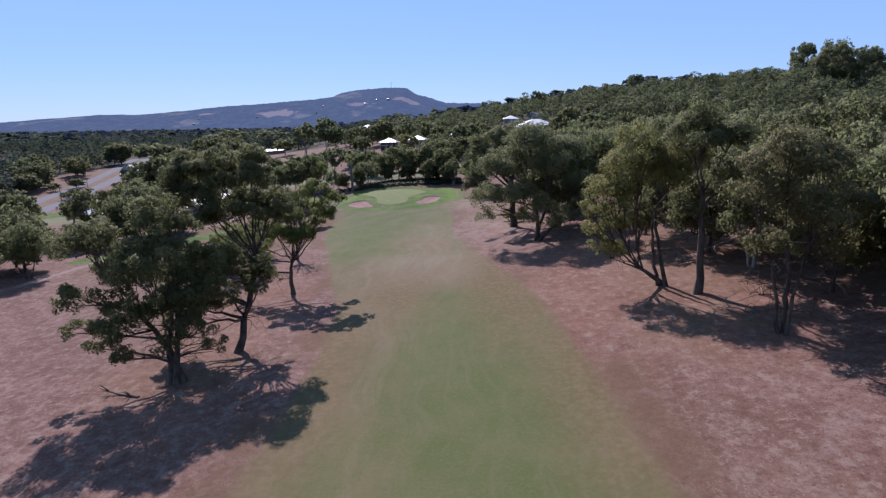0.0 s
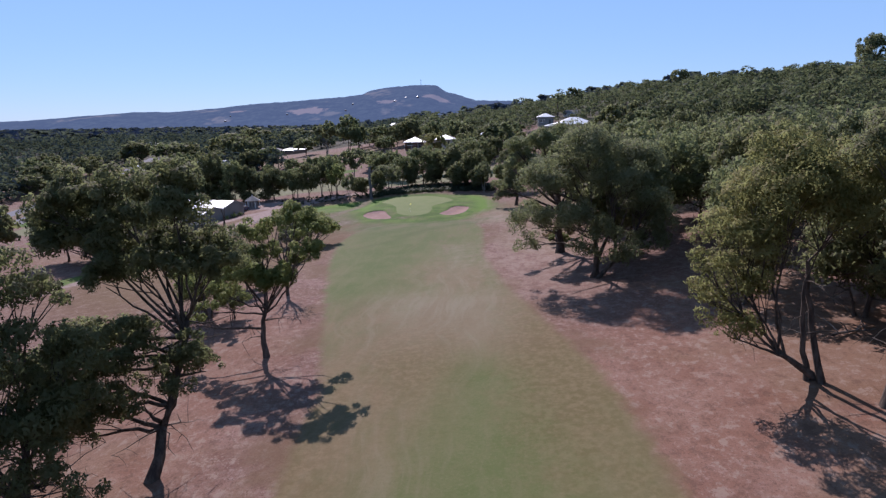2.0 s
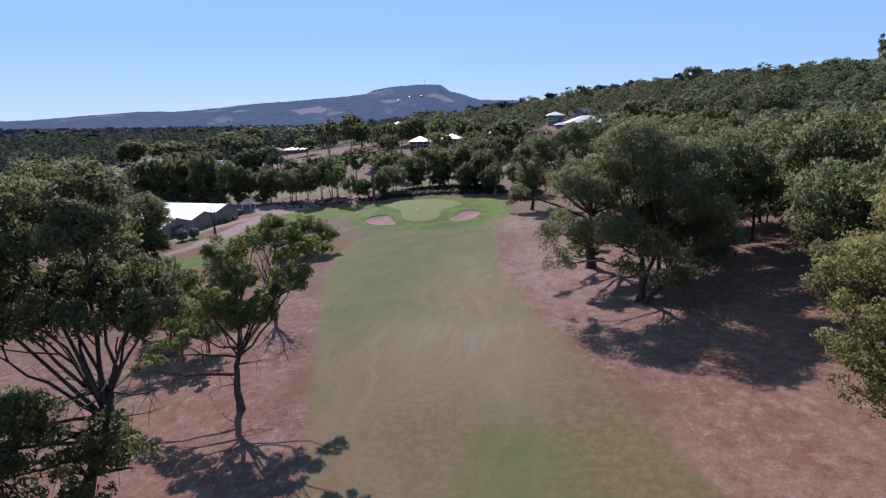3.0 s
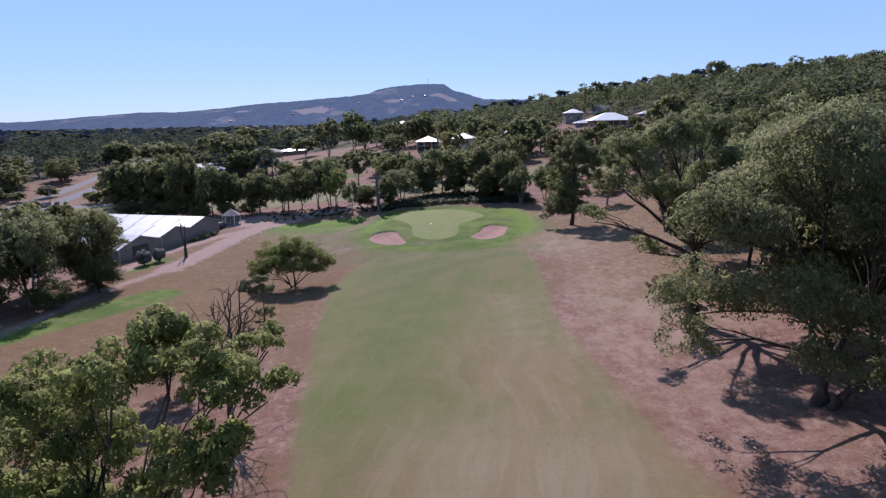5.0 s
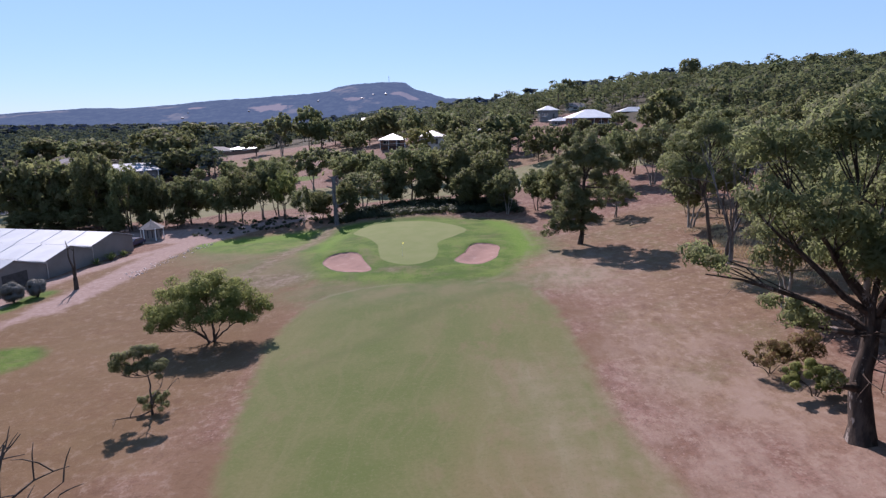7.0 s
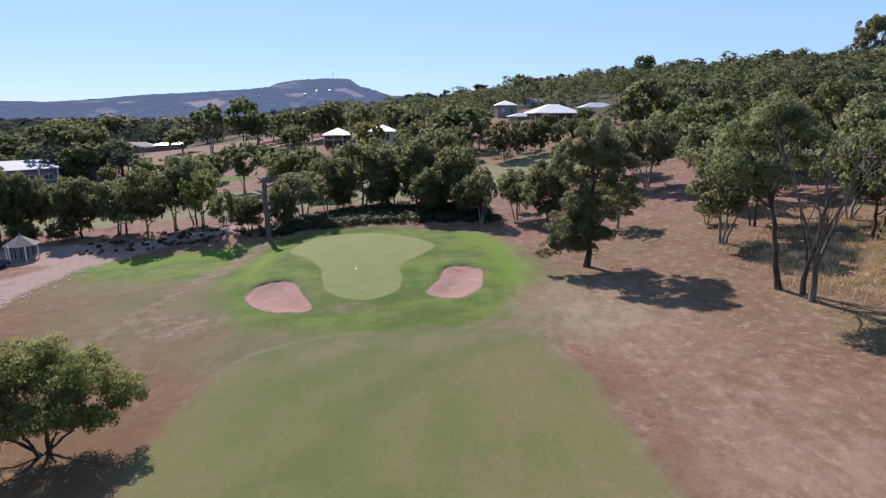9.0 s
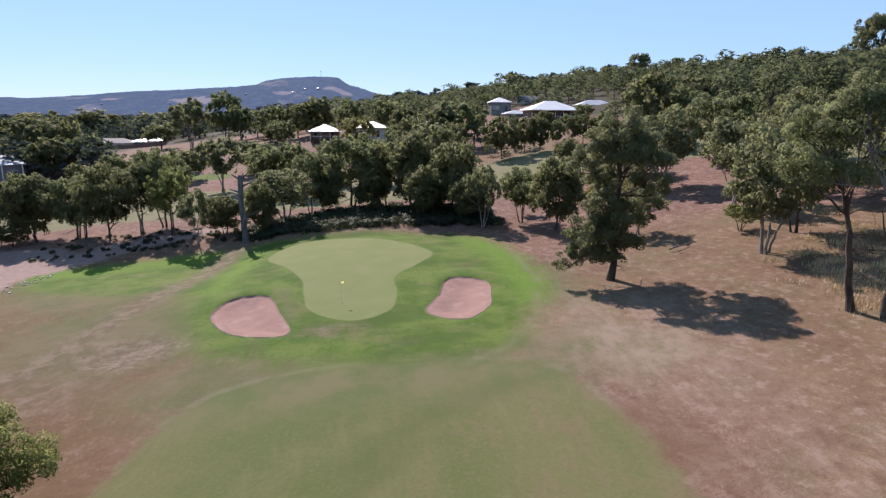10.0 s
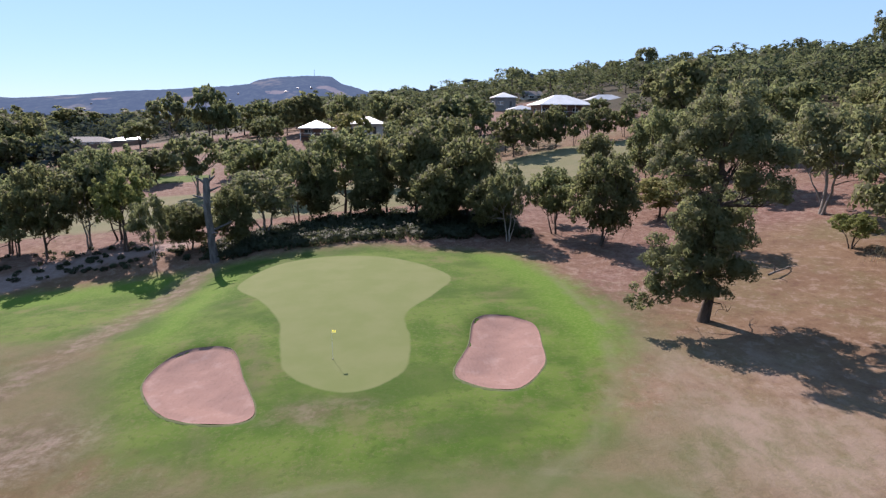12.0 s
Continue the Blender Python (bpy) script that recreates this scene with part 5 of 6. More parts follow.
def far_hills():
    """A long wooded ridge with a flat-topped mount, kilometres off."""
    xs = np.concatenate([np.linspace(-4200, -1200, 160), np.linspace(-1190, 500, 340), np.linspace(510, 3200, 90)])
    ts = np.linspace(0, 1, 34)
    gx, gt = np.meshgrid(xs, ts)
    x = gx.ravel()
    crest = np.interp(x, HILL_X, HILL_Z)
    y = 1950 + 680 * gt.ravel()
    rough = np.array([noise.fractal(Vector((a * 0.02, b * 0.02, 3)), 0.9, 2.0, 5) for a, b in zip(x, y)])
    z = -6 + (crest + 6) * np.sin(gt.ravel() * np.pi / 2) ** 1.15 + rough * 3.0 * smooth(0.0, 0.3, gt.ravel()) + np.abs(np.sin(x * 0.11 + 3 * rough)) * 2.5 * smooth(0.8, 1.0, gt.ravel())
    w, h = len(xs), len(ts)
    i = (np.arange(h - 1)[:, None] * w + np.arange(w - 1)).ravel()
    faces = np.stack([i, i + 1, i + w + 1, i + w], 1)
    n = Nodes("hazed_distant_hills")
    v, patch = n.noise(0.025, 6, 0.7), n.noise(0.006, 4, 0.6)
    # base colour kept blue-black so that the haze colour below prevails
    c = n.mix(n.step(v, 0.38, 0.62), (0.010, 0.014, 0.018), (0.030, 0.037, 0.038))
    # darker colour in the gaps between crown cells
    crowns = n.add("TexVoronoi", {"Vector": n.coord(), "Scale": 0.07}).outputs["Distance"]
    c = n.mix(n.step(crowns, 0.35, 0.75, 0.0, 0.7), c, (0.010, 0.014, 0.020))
    c = n.mix(n.step(patch, 0.60, 0.68, 0, 0.5), c, (0.16, 0.125, 0.095))
    c = n.mix(n.step(n.math("ADD", n.attr("field"), n.math("MULTIPLY", n.math("SUBTRACT", v, 0.5), 1.6)), 0.35, 0.55), c, (0.150, 0.108, 0.090))
    n.done(c, 1.0, 0, 0.0)
    # haze of the distance put in as a faint blue emission
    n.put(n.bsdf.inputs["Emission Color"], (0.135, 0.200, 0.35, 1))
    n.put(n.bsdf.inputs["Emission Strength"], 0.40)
    t = gt.ravel()
    field = np.maximum.reduce([bell(-640, 0.42, 85, 0.07, x, t), bell(-150, 0.53, 55, 0.05, x, t), 0.8 * bell(-930, 0.5, 40, 0.03, x, t), 0.85 * bell(-330, 0.44, 60, 0.03, x, t)])
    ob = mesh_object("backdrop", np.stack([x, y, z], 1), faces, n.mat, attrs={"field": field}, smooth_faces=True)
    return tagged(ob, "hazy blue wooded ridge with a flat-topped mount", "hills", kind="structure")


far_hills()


# ---- buildings ----
def part(name, bm, mat, parent, label="", smooth_faces=False):
    """Links a bmesh as one mesh under a thing or a part."""
    me = bpy.data.meshes.new(name)
    bmesh.ops.recalc_face_normals(bm, faces=bm.faces)
    bm.to_mesh(me)
    bm.free()
    me.materials.append(mat)
    for p in me.polygons:
        p.use_smooth = smooth_faces
    ob = new(name, me)
    ob.parent = parent
    return tagged(ob, label)


def box(x0, x1, y0, y1, z0, z1, bevel=0.0):
    bm = bmesh.new()
    bmesh.ops.create_cube(bm, size=1.0, matrix=Matrix.Translation(((x0 + x1) / 2, (y0 + y1) / 2, (z0 + z1) / 2)) @ Matrix.Diagonal((x1 - x0, y1 - y0, z1 - z0, 1)))
    if bevel:
        bmesh.ops.bevel(bm, geom=bm.edges[:], offset=bevel, segments=1, affect="EDGES")
    return bm


def rod(a, b, r0, r1, sides=8):
    bm = bmesh.new()
    v = Vector(b) - Vector(a)
    bmesh.ops.create_cone(bm, cap_ends=True, segments=sides, radius1=r0, radius2=r1, depth=v.length,
                          matrix=Matrix.Translation((Vector(a) + Vector(b)) / 2) @ v.to_track_quat("Z", "Y").to_matrix().to_4x4())
    return bm


def solid(verts, faces, thick=0.0):
    bm = bmesh.new()
    vs = [bm.verts.new(v) for v in verts]
    for f in faces:
        bm.faces.new([vs[i] for i in f])
    if thick:
        bmesh.ops.recalc_face_normals(bm, faces=bm.faces)
        bmesh.ops.solidify(bm, geom=bm.faces[:], thickness=thick)
    return bm


def hip_roof(w, d, z, rise, over=0.6, gable=False):
    """A hipped (or gabled) roof with its eaves' thickness; the ridge runs along x."""
    x, y = w / 2 + over, d / 2 + over
    r = x if gable else max(0.05, x - y)
    top, eave, low = z + rise, z, z - 0.22
    v = [(-x, -y, eave), (x, -y, eave), (x, y, eave), (-x, y, eave), (-r, 0, top), (r, 0, top), (-x, -y, low), (x, -y, low), (x, y, low), (-x, y, low)]
    f = [(0, 1, 5, 4), (1, 2, 5), (2, 3, 4, 5), (3, 0, 4), (6, 7, 1, 0), (7, 8, 2, 1), (8, 9, 3, 2), (9, 6, 0, 3), (9, 8, 7, 6)]
    return solid(v, f)


def window(parent, x, y, z, w, h, turn=0.0):
    """A framed window with two panes, its face towards -y before the turn."""
    fr = part("window", box(-w / 2, w / 2, -0.05, 0.06, -h / 2, h / 2, 0.01), M_FRAME, parent)
    fr.matrix_local = pose(x, y, z, 0, 0, turn)
    for s in (-1, 1):
        part("pane", box(s * w / 4 - w / 4 + 0.06, s * w / 4 + w / 4 - 0.06, -0.075, -0.04, -h / 2 + 0.07, h / 2 - 0.07), M_GLASS, fr)
    part("sill", box(-w / 2 - 0.08, w / 2 + 0.08, -0.14, 0.0, -h / 2 - 0.07, -h / 2), M_FRAME, fr)


def house(x, y, turn, w, d, z_floor, wall_h, rise, wall_mat, roof_mat, label, gable=False, porch=0.0, two=False, over=0.6):
    """A suburban house: walls down into the slope, roof, windows, a door, perhaps a verandah on posts."""
    ob = new("house")
    zg = min(ground_z(x + a, y + b) for a in (-w / 2, w / 2) for b in (-d / 2, d / 2)) - 0.3
    ob.matrix_world = pose(x, y, z_floor, 0, 0, turn)
    part("wall", box(-w / 2, w / 2, -d / 2, d / 2, zg - z_floor, wall_h - 0.1, 0.02), wall_mat, ob)
    part("roof", hip_roof(w, d + 2 * porch, wall_h, rise, over, gable), roof_mat, ob)
    part("gutter", box(-w / 2 - over - 0.06, w / 2 + over + 0.06, -d / 2 - porch - over - 0.14, -d / 2 - porch - over - 0.02, wall_h - 0.2, wall_h - 0.06, 0.02), M_FRAME, ob)
    n = max(2, int(w // 3.2))
    for row in ((1.35, 4.0) if two else (1.35,)):
        for i in range(n):
            u = -w / 2 + (i + 0.5) * w / n
            if i == n // 2 and row < 2:
                door = part("door", box(u - 0.45, u + 0.45, -d / 2 - 0.06, -d / 2 + 0.02, 0, 2.05, 0.01), M_DARK, ob)
                part("handle", box(u + 0.3, u + 0.38, -d / 2 - 0.1, -d / 2 - 0.06, 0.95, 1.05), M_STEEL, door)
            else:
                window(ob, u, -d / 2 - 0.04, row, w / n * 0.55, 1.3)
        for s in (-1, 1):
            window(ob, s * (w / 2 + 0.04), 0, row, min(2.0, d * 0.3), 1.2, s * 90)
    if porch:
        part("verandah_floor", box(-w / 2, w / 2, -d / 2 - porch, -d / 2, -0.25, -0.02, 0.02), M_DARK, ob)
        m = max(3, int(w // 2.6))
        for i in range(m + 1):
            u = -w / 2 + i * w / m
            part("post", box(u - 0.07, u + 0.07, -d / 2 - porch, -d / 2 - porch + 0.14, zg - z_floor, wall_h - 0.15), M_FRAME, ob)
        part("rail", box(-w / 2, w / 2, -d / 2 - porch + 0.02, -d / 2 - porch + 0.1, 0.9, 0.98), M_FRAME, ob)
    return tagged(ob, label, "house")


house(-29.2, 312, 4, 9.5, 7, 10.4, 2.5, 2.2, M_WALL_BRICK, M_ROOF_WHITE, "brick house with a white hipped roof and a raised verandah", porch=1.8)
house(-13.5, 300, -6, 9, 8, 11.4, 2.9, 1.9, M_WALL_PALE, M_ROOF_WHITE, "pale house with a white hipped roof behind a tree")
house(2.5, 322, 10, 8, 7, 13.2, 2.6, 1.6, M_WALL_PALE, M_ROOF_WHITE, "small pale house with a white roof among the trees")
house(50, 320, 2, 17, 10, 17.3, 3.1, 3.2, M_WALL_BRICK, M_ROOF_WHITE, "wide brick house with a broad white hipped roof and deep eaves", porch=1.6, over=0.9)
house(41.3, 367, 0, 8.5, 8, 20.6, 3.7, 2.0, M_WALL_GREY, M_ROOF_WHITE, "upright grey house with a white hipped roof", two=False)
house(43.5, 346, 0, 9, 8, 16.8, 2.5, 1.4, M_WALL_GREY, M_ROOF_GREY, "low house with a grey steel roof on the slope")
house(61, 396, 15, 8, 7, 21.6, 4.6, 2.2, M_WALL_PALE, M_ROOF_DARK, "two-storey pale house with a dark gabled roof", gable=True, two=True)
house(76.5, 347, -4, 14, 9, 20.0, 3.0, 2.0, M_WALL_BRICK, M_ROOF_GREY, "brown brick house with a pale grey hipped roof")
house(86, 398, 0, 12, 8, 24.0, 3.0, 1.8, M_WALL_BRICK, M_ROOF_DARK, "brown house with a dark tiled roof below the woods")
house(109, 352, 8, 10, 8, 24.5, 3.0, 1.8, M_WALL_PALE, M_ROOF_WHITE, "pale house with a white roof half hidden by gums")
house(-134, 397, 6, 20, 9, 2.8, 2.6, 2.0, M_WALL_PALE, M_ROOF_DARK, "long pale house with a dark grey roof beyond the paddock")
house(-121, 402, -10, 9, 8, 3.2, 2.6, 1.4, M_WALL_GREY, M_ROOF_GREY, "low grey house with a flat steel roof")
house(-113, 396, 0, 7, 6, 3.6, 2.8, 1.2, M_WALL_PALE, M_ROOF_WHITE, "white shed-like house beside a paddock fence")
# houses scattered over the valley
for i, (x, y, w, white) in enumerate(((-150, 470, 12, 1), (-205, 520, 14, 0), (-120, 560, 12, 1), (-260, 480, 13, 0), (-185, 640, 16, 1), (-95, 690, 14, 1), (-240, 720, 16, 0), (-130, 820, 18, 1),
                                       (-310, 640, 15, 1), (-60, 470, 11, 0), (-175, 930, 20, 1), (-55, 600, 13, 1), (-380, 860, 20, 0))):
    house(x, y, (i * 37) % 50 - 25, w, w * 0.62, ground_z(x, y) + 1.2, 3.4 + 0.1 * (i % 3), 1.9, M_WALL_PALE if i % 3 else M_WALL_BRICK, M_ROOF_WHITE if white else M_ROOF_GREY,
          "distant pale house with a white steel roof" if white else "distant house with a grey steel roof")


def hill_house(x, up, w, turn):
    """A small far house on the slope of the mount."""
    crest, y = np.interp(x, HILL_X, HILL_Z), 1950 + 680 * up
    ob = new("house")
    ob.matrix_world = pose(x, y, -6 + (crest + 6) * math.sin(up * math.pi / 2) ** 1.15 + 1.0, 0, 0, turn)
    part("wall", box(-w / 2, w / 2, -w / 3, w / 3, -6, 2.8, 0.05), M_WALL_BRICK, ob)
    part("roof", hip_roof(w, w * 0.66, 2.8, 1.8, 0.5), M_ROOF_GREY, ob)
    return tagged(ob, "tiny far house with a pale roof on the hazy hillside", "house", "houses on the far hill")


hill_rng = np.random.default_rng(44)
for k in range(5):
    hill_house(hill_rng.uniform(-520, -200), hill_rng.uniform(0.32, 0.5), hill_rng.uniform(5, 8), hill_rng.uniform(-40, 40))
for k in range(3):
    hill_house(hill_rng.uniform(-1000, -560), hill_rng.uniform(0.2, 0.4), hill_rng.uniform(5, 8), hill_rng.uniform(-40, 40))


def radio_mast(x, up, height):
    z = -6 + (np.interp(x, HILL_X, HILL_Z) + 6) * math.sin(up * math.pi / 2) ** 1.15
    ob = new("radio_mast")
    ob.matrix_world = pose(x, 1950 + 680 * up, z)
    part("mast", rod((0, 0, -5), (0, 0, height), 1.1, 0.6, 6), M_STEEL, ob)
    part("crossbar", box(-2.2, 2.2, -0.4, 0.4, height * 0.8, height * 0.86), M_STEEL, ob)
    return tagged(ob, "thin grey radio mast on top of the mount", "mast")


radio_mast(-236, 0.97, 26)


def clubhouse():
    """The long building by the road."""
    ob = new("club_building")
    ob.matrix_world = pose(-127, 272, ground_z(-127, 272), 0, 0, 51.5)
    part("wall", box(-20, 20, -7, 7, -1.5, 6.5, 0.03), M_WALL_GREY, ob)
    part("roof", hip_roof(40, 14, 6.7, 2.2, 0.8, True), M_ROOF_SLATE, ob)
    for i in range(8):
        window(ob, -17.5 + i * 5, -7.04, 4.2, 2.4, 1.6)
    for s in (-3.5, 3.5):
        window(ob, 20.04, s, 4.4, 1.6, 1.8, 90)
        window(ob, -20.04, s, 4.4, 1.6, 1.8, -90)
    for i in range(9):
        part("post", box(-19.5 + i * 4.9 - 0.1, -19.5 + i * 4.9 + 0.1, -8.0, -7.8, -1.5, 6.5), M_FRAME, ob)
    return tagged(ob, "long grey building with a slate-blue steel roof by the road", "building")


clubhouse()


def machinery_shed():
    """Three joined sheds with low gables, their ends towards the path."""
    ob = new("machinery_shed")
    ob.matrix_world = pose(-72.0, 155.6, ground_z(-71, 165) - 0.1, 0, 0, -11.5)
    y = 0.0
    for k, (span, eave, rise, deep) in enumerate(((10.6, 2.5, 1.6, 20), (9.0, 2.9, 1.3, 26), (9.4, 3.35, 1.3, 32))):
        v = []
        for x in (0.0, -deep):
            v += [(x, y, -0.4), (x, y + span, -0.4), (x, y + span, eave), (x, y + span / 2, eave + rise), (x, y, eave)]
        f = [(0, 1, 2, 3, 4), (9, 8, 7, 6, 5), (0, 4, 9, 5), (1, 6, 7, 2), (4, 3, 8, 9), (3, 2, 7, 8)]
        wall = part("wall", solid(v, f), M_WALL_GREY, ob)
        part("corner_trim", box(-0.06, 0.08, y - 0.07, y + 0.07, -0.4, eave - 0.05), M_STEEL, wall)
        for s, (ya, yb, za, zb) in enumerate(((y - 0.25, y + span / 2, eave - 0.04, eave + rise + 0.06), (y + span / 2, y + span + (0.25 if k == 2 else -0.02), eave + rise + 0.06, eave - 0.04))):
            x0, x1 = -deep - 0.2, 0.22
            v = [(x0, ya, za), (x1, ya, za), (x1, yb, zb), (x0, yb, zb), (x0, ya, za + 0.1), (x1, ya, za + 0.1), (x1, yb, zb + 0.1), (x0, yb, zb + 0.1)]
            roof = part("roof", solid(v, [(3, 2, 1, 0), (4, 5, 6, 7), (0, 1, 5, 4), (1, 2, 6, 5), (2, 3, 7, 6), (3, 0, 4, 7)]), (M_ROOF_SHED if k else M_ROOF_GREY), ob, "pale ribbed steel roof" if k else "grey ribbed steel roof")
            if s == 0:
                for j in range(1, int(deep // 5)):
                    a = (-j * 5.0, ya + 0.1, za + 0.14)
                    b = (-j * 5.0, yb - 0.05, zb + 0.12)
                    part("joint_strip", rod(a, b, 0.05, 0.05, 4), M_STEEL, roof)
        part("gutter", box(-deep, 0.25, y - 0.42, y - 0.26, eave - 0.14, eave + 0.02), M_STEEL, ob)
        y += span
    part("door", box(0.0, 0.06, 3.2, 7.2, -0.3, 2.4, 0.01), M_DARK, ob, "dark roller door")
    return tagged(ob, "long grey steel shed with three pale low-gabled roofs", "shed")


machinery_shed()


def kiosk(x, y):
    """A six-sided shelter with a pointed roof."""
    ob = new("kiosk")
    ob.matrix_world = pose(x, y, ground_z(x, y), 0, 0, 12)
    bm = bmesh.new()
    bmesh.ops.create_cone(bm, cap_ends=True, segments=6, radius1=1.75, radius2=1.75, depth=2.5, matrix=Matrix.Translation((0, 0, 1.1)))
    wall = part("wall", bm, M_WALL_GREY, ob)
    bm = bmesh.new()
    bmesh.ops.create_cone(bm, cap_ends=True, segments=6, radius1=2.5, radius2=0.05, depth=1.5, matrix=Matrix.Translation((0, 0, 3.05)))
    part("roof", bm, M_ROOF_DARK, ob)
    part("finial", rod((0, 0, 3.7), (0, 0, 4.1), 0.06, 0.02), M_FRAME, ob)
    for k in range(6):
        a = math.radians(60 * k)
        part("post", box(math.cos(a) * 2.1 - 0.07, math.cos(a) * 2.1 + 0.07, math.sin(a) * 2.1 - 0.07, math.sin(a) * 2.1 + 0.07, -0.2, 2.35), M_FRAME, ob)
        m = pose(0, 0, 0, 0, 0, 60 * k + 30) @ pose(1.54, 0, 1.25)
        p = part("panel", box(-0.03, 0.03, -0.5, 0.5, -0.75, 0.75, 0.01), M_GLASS, wall, "dark window panel")
        p.matrix_local = m
    return tagged(ob, "small six-sided kiosk with a pointed grey roof", "kiosk")


kiosk(-67.2, 193.2)


def small_shed():
    ob = new("garden_shed")
    ob.matrix_world = pose(-97.5, 161.5, ground_z(-97.5, 161.5), 0, 0, -20)
    part("wall", box(-4, 4, -3, 3, -0.4, 2.8, 0.02), M_WALL_GREY, ob)
    part("roof", hip_roof(8, 6, 2.9, 1.1, 0.3, True), M_ROOF_GREY, ob)
    part("door", box(-1.2, 1.2, -3.06, -2.98, -0.2, 2.1), M_DARK, ob)
    return tagged(ob, "small grey shed with a pale steel roof", "shed")


small_shed()


def car(x, y, turn, paint, label):
    """A parked car: body with a stepped profile, glass house, wheels, lamps."""
    ob = new("car")
    ob.matrix_world = pose(x, y, ground_z(x, y) + 0.02, 0, 0, turn)
    prof = [(-2.1, 0.35), (-2.15, 0.75), (-1.9, 0.95), (-1.1, 1.0), (-0.5, 1.42), (1.0, 1.45), (1.7, 1.0), (2.1, 0.92), (2.15, 0.4)]
    v = [(a, -0.85, b) for a, b in prof] + [(a, 0.85, b) for a, b in prof]
    n = len(prof)
    f = [tuple(range(n)), tuple(range(2 * n - 1, n - 1, -1))] + [(i, (i + 1) % n, n + (i + 1) % n, n + i) for i in range(n)]
    bm = solid(v, f)
    bmesh.ops.bevel(bm, geom=bm.edges[:], offset=0.06, segments=2, affect="EDGES")
    body = part("body", bm, paint, ob)
    for s in (-1, 1):
        part("side_window", solid([(-0.95, s * 0.87, 1.03), (1.5, s * 0.87, 1.03), (0.95, s * 0.87, 1.37), (-0.45, s * 0.87, 1.37)], [(0, 1, 2, 3)], 0.02), M_GLASS, body)
        part("headlight", box(-2.18, -2.05, s * 0.6 - 0.18, s * 0.6 + 0.18, 0.68, 0.82), M_FRAME, body)
        for a in (-1.35, 1.35):
            w = part("wheel", rod((a, s * 0.68, 0.31), (a, s * 0.9, 0.31), 0.32, 0.32, 16), M_DARK, ob)
            part("rim", rod((a, s * 0.88, 0.31), (a, s * 0.92, 0.31), 0.19, 0.17, 12), M_STEEL, w)
    part("windscreen", solid([(-1.06, -0.72, 1.04), (-1.06, 0.72, 1.04), (-0.52, 0.66, 1.42), (-0.52, -0.66, 1.42)], [(0, 1, 2, 3)], 0.02), M_GLASS, body)
    return tagged(ob, label, "car")


M_CAR_BLUE = plain_material("dark_blue_paint", (0.02, 0.03, 0.07), (0.025, 0.035, 0.08), 0.25, spec=0.6)
M_CAR_WHITE = plain_material("white_car_paint", (0.68, 0.68, 0.68), (0.72, 0.72, 0.72), 0.25, spec=0.6)
M_CAR_GREY = plain_material("dark_grey_paint", (0.05, 0.05, 0.055), (0.07, 0.07, 0.075), 0.25, spec=0.6)
car(-68, 187.6, 75, M_CAR_BLUE, "dark blue car parked in shade by the kiosk")
car(-119, 186, 60, M_CAR_WHITE, "white car parked on the grass by the sheds")
car(-121.5, 189.5, 60, M_CAR_GREY, "dark grey car parked in a row")
car(-124, 193, 60, M_CAR_GREY, "dark grey car at the row's end")
car(-169.5, 303, 108, M_CAR_WHITE, "white car on the asphalt road by the club")
car(-152.5, 240.5, 106, M_CAR_GREY, "dark grey car on the road below the club")


def street_pole(x, y, h):
    ob = new("power_pole")
    ob.matrix_world = pose(x, y, ground_z(x, y))
    part("pole", rod((0, 0, -0.3), (0, 0, h), 0.15, 0.1, 10), M_BARK_PALE, ob)
    part("crossarm", box(-1.1, 1.1, -0.06, 0.06, h - 0.7, h - 0.55), M_BARK_PALE, ob)
    for s in (-0.9, 0.9):
        part("insulator", rod((s, 0, h - 0.55), (s, 0, h - 0.38), 0.05, 0.03), M_FRAME, ob)
    return tagged(ob, "timber power pole with a short crossarm beside the road", "pole")


street_pole(-145.5, 234, 7.5)
street_pole(-137, 204, 7.5)
street_pole(-159, 290, 7.5)


# ---- on the green ----
def flagstick(x, y):
    z = ground_z(x, y) + 0.02
    ob = new("flagstick")
    ob.matrix_world = pose(x, y, z, 0, 0, 0)
    part("pole", rod((0, 0, -0.1), (0, 0, 2.05), 0.009, 0.007, 8), M_FRAME, ob)
    bm = bmesh.new()
    n = 7
    rows = [[bm.verts.new((0.012 + 0.24 * i / n, 0.05 * math.sin(i * 1.1) * i / n, zz)) for i in range(n + 1)] for zz in (2.03, 1.86)]
    for i in range(n):
        bm.faces.new((rows[1][i], rows[1][i + 1], rows[0][i + 1], rows[0][i]))
    bmesh.ops.solidify(bm, geom=bm.faces[:], thickness=0.006)
    part("flag", bm, plain_material("yellow_cloth", (0.82, 0.78, 0.25), (0.86, 0.82, 0.35), 0.9), ob, "small yellow cloth flag", True)
    bm = bmesh.new()
    bmesh.ops.create_cone(bm, cap_ends=True, segments=16, radius1=0.054, radius2=0.054, depth=0.012, matrix=Matrix.Translation((0, 0, 0.006)))
    part("cup", bm, M_DARK, ob)
    return tagged(ob, "white flagstick with a yellow flag in the hole", "golf flag")


flagstick(-15.5, 164.5)


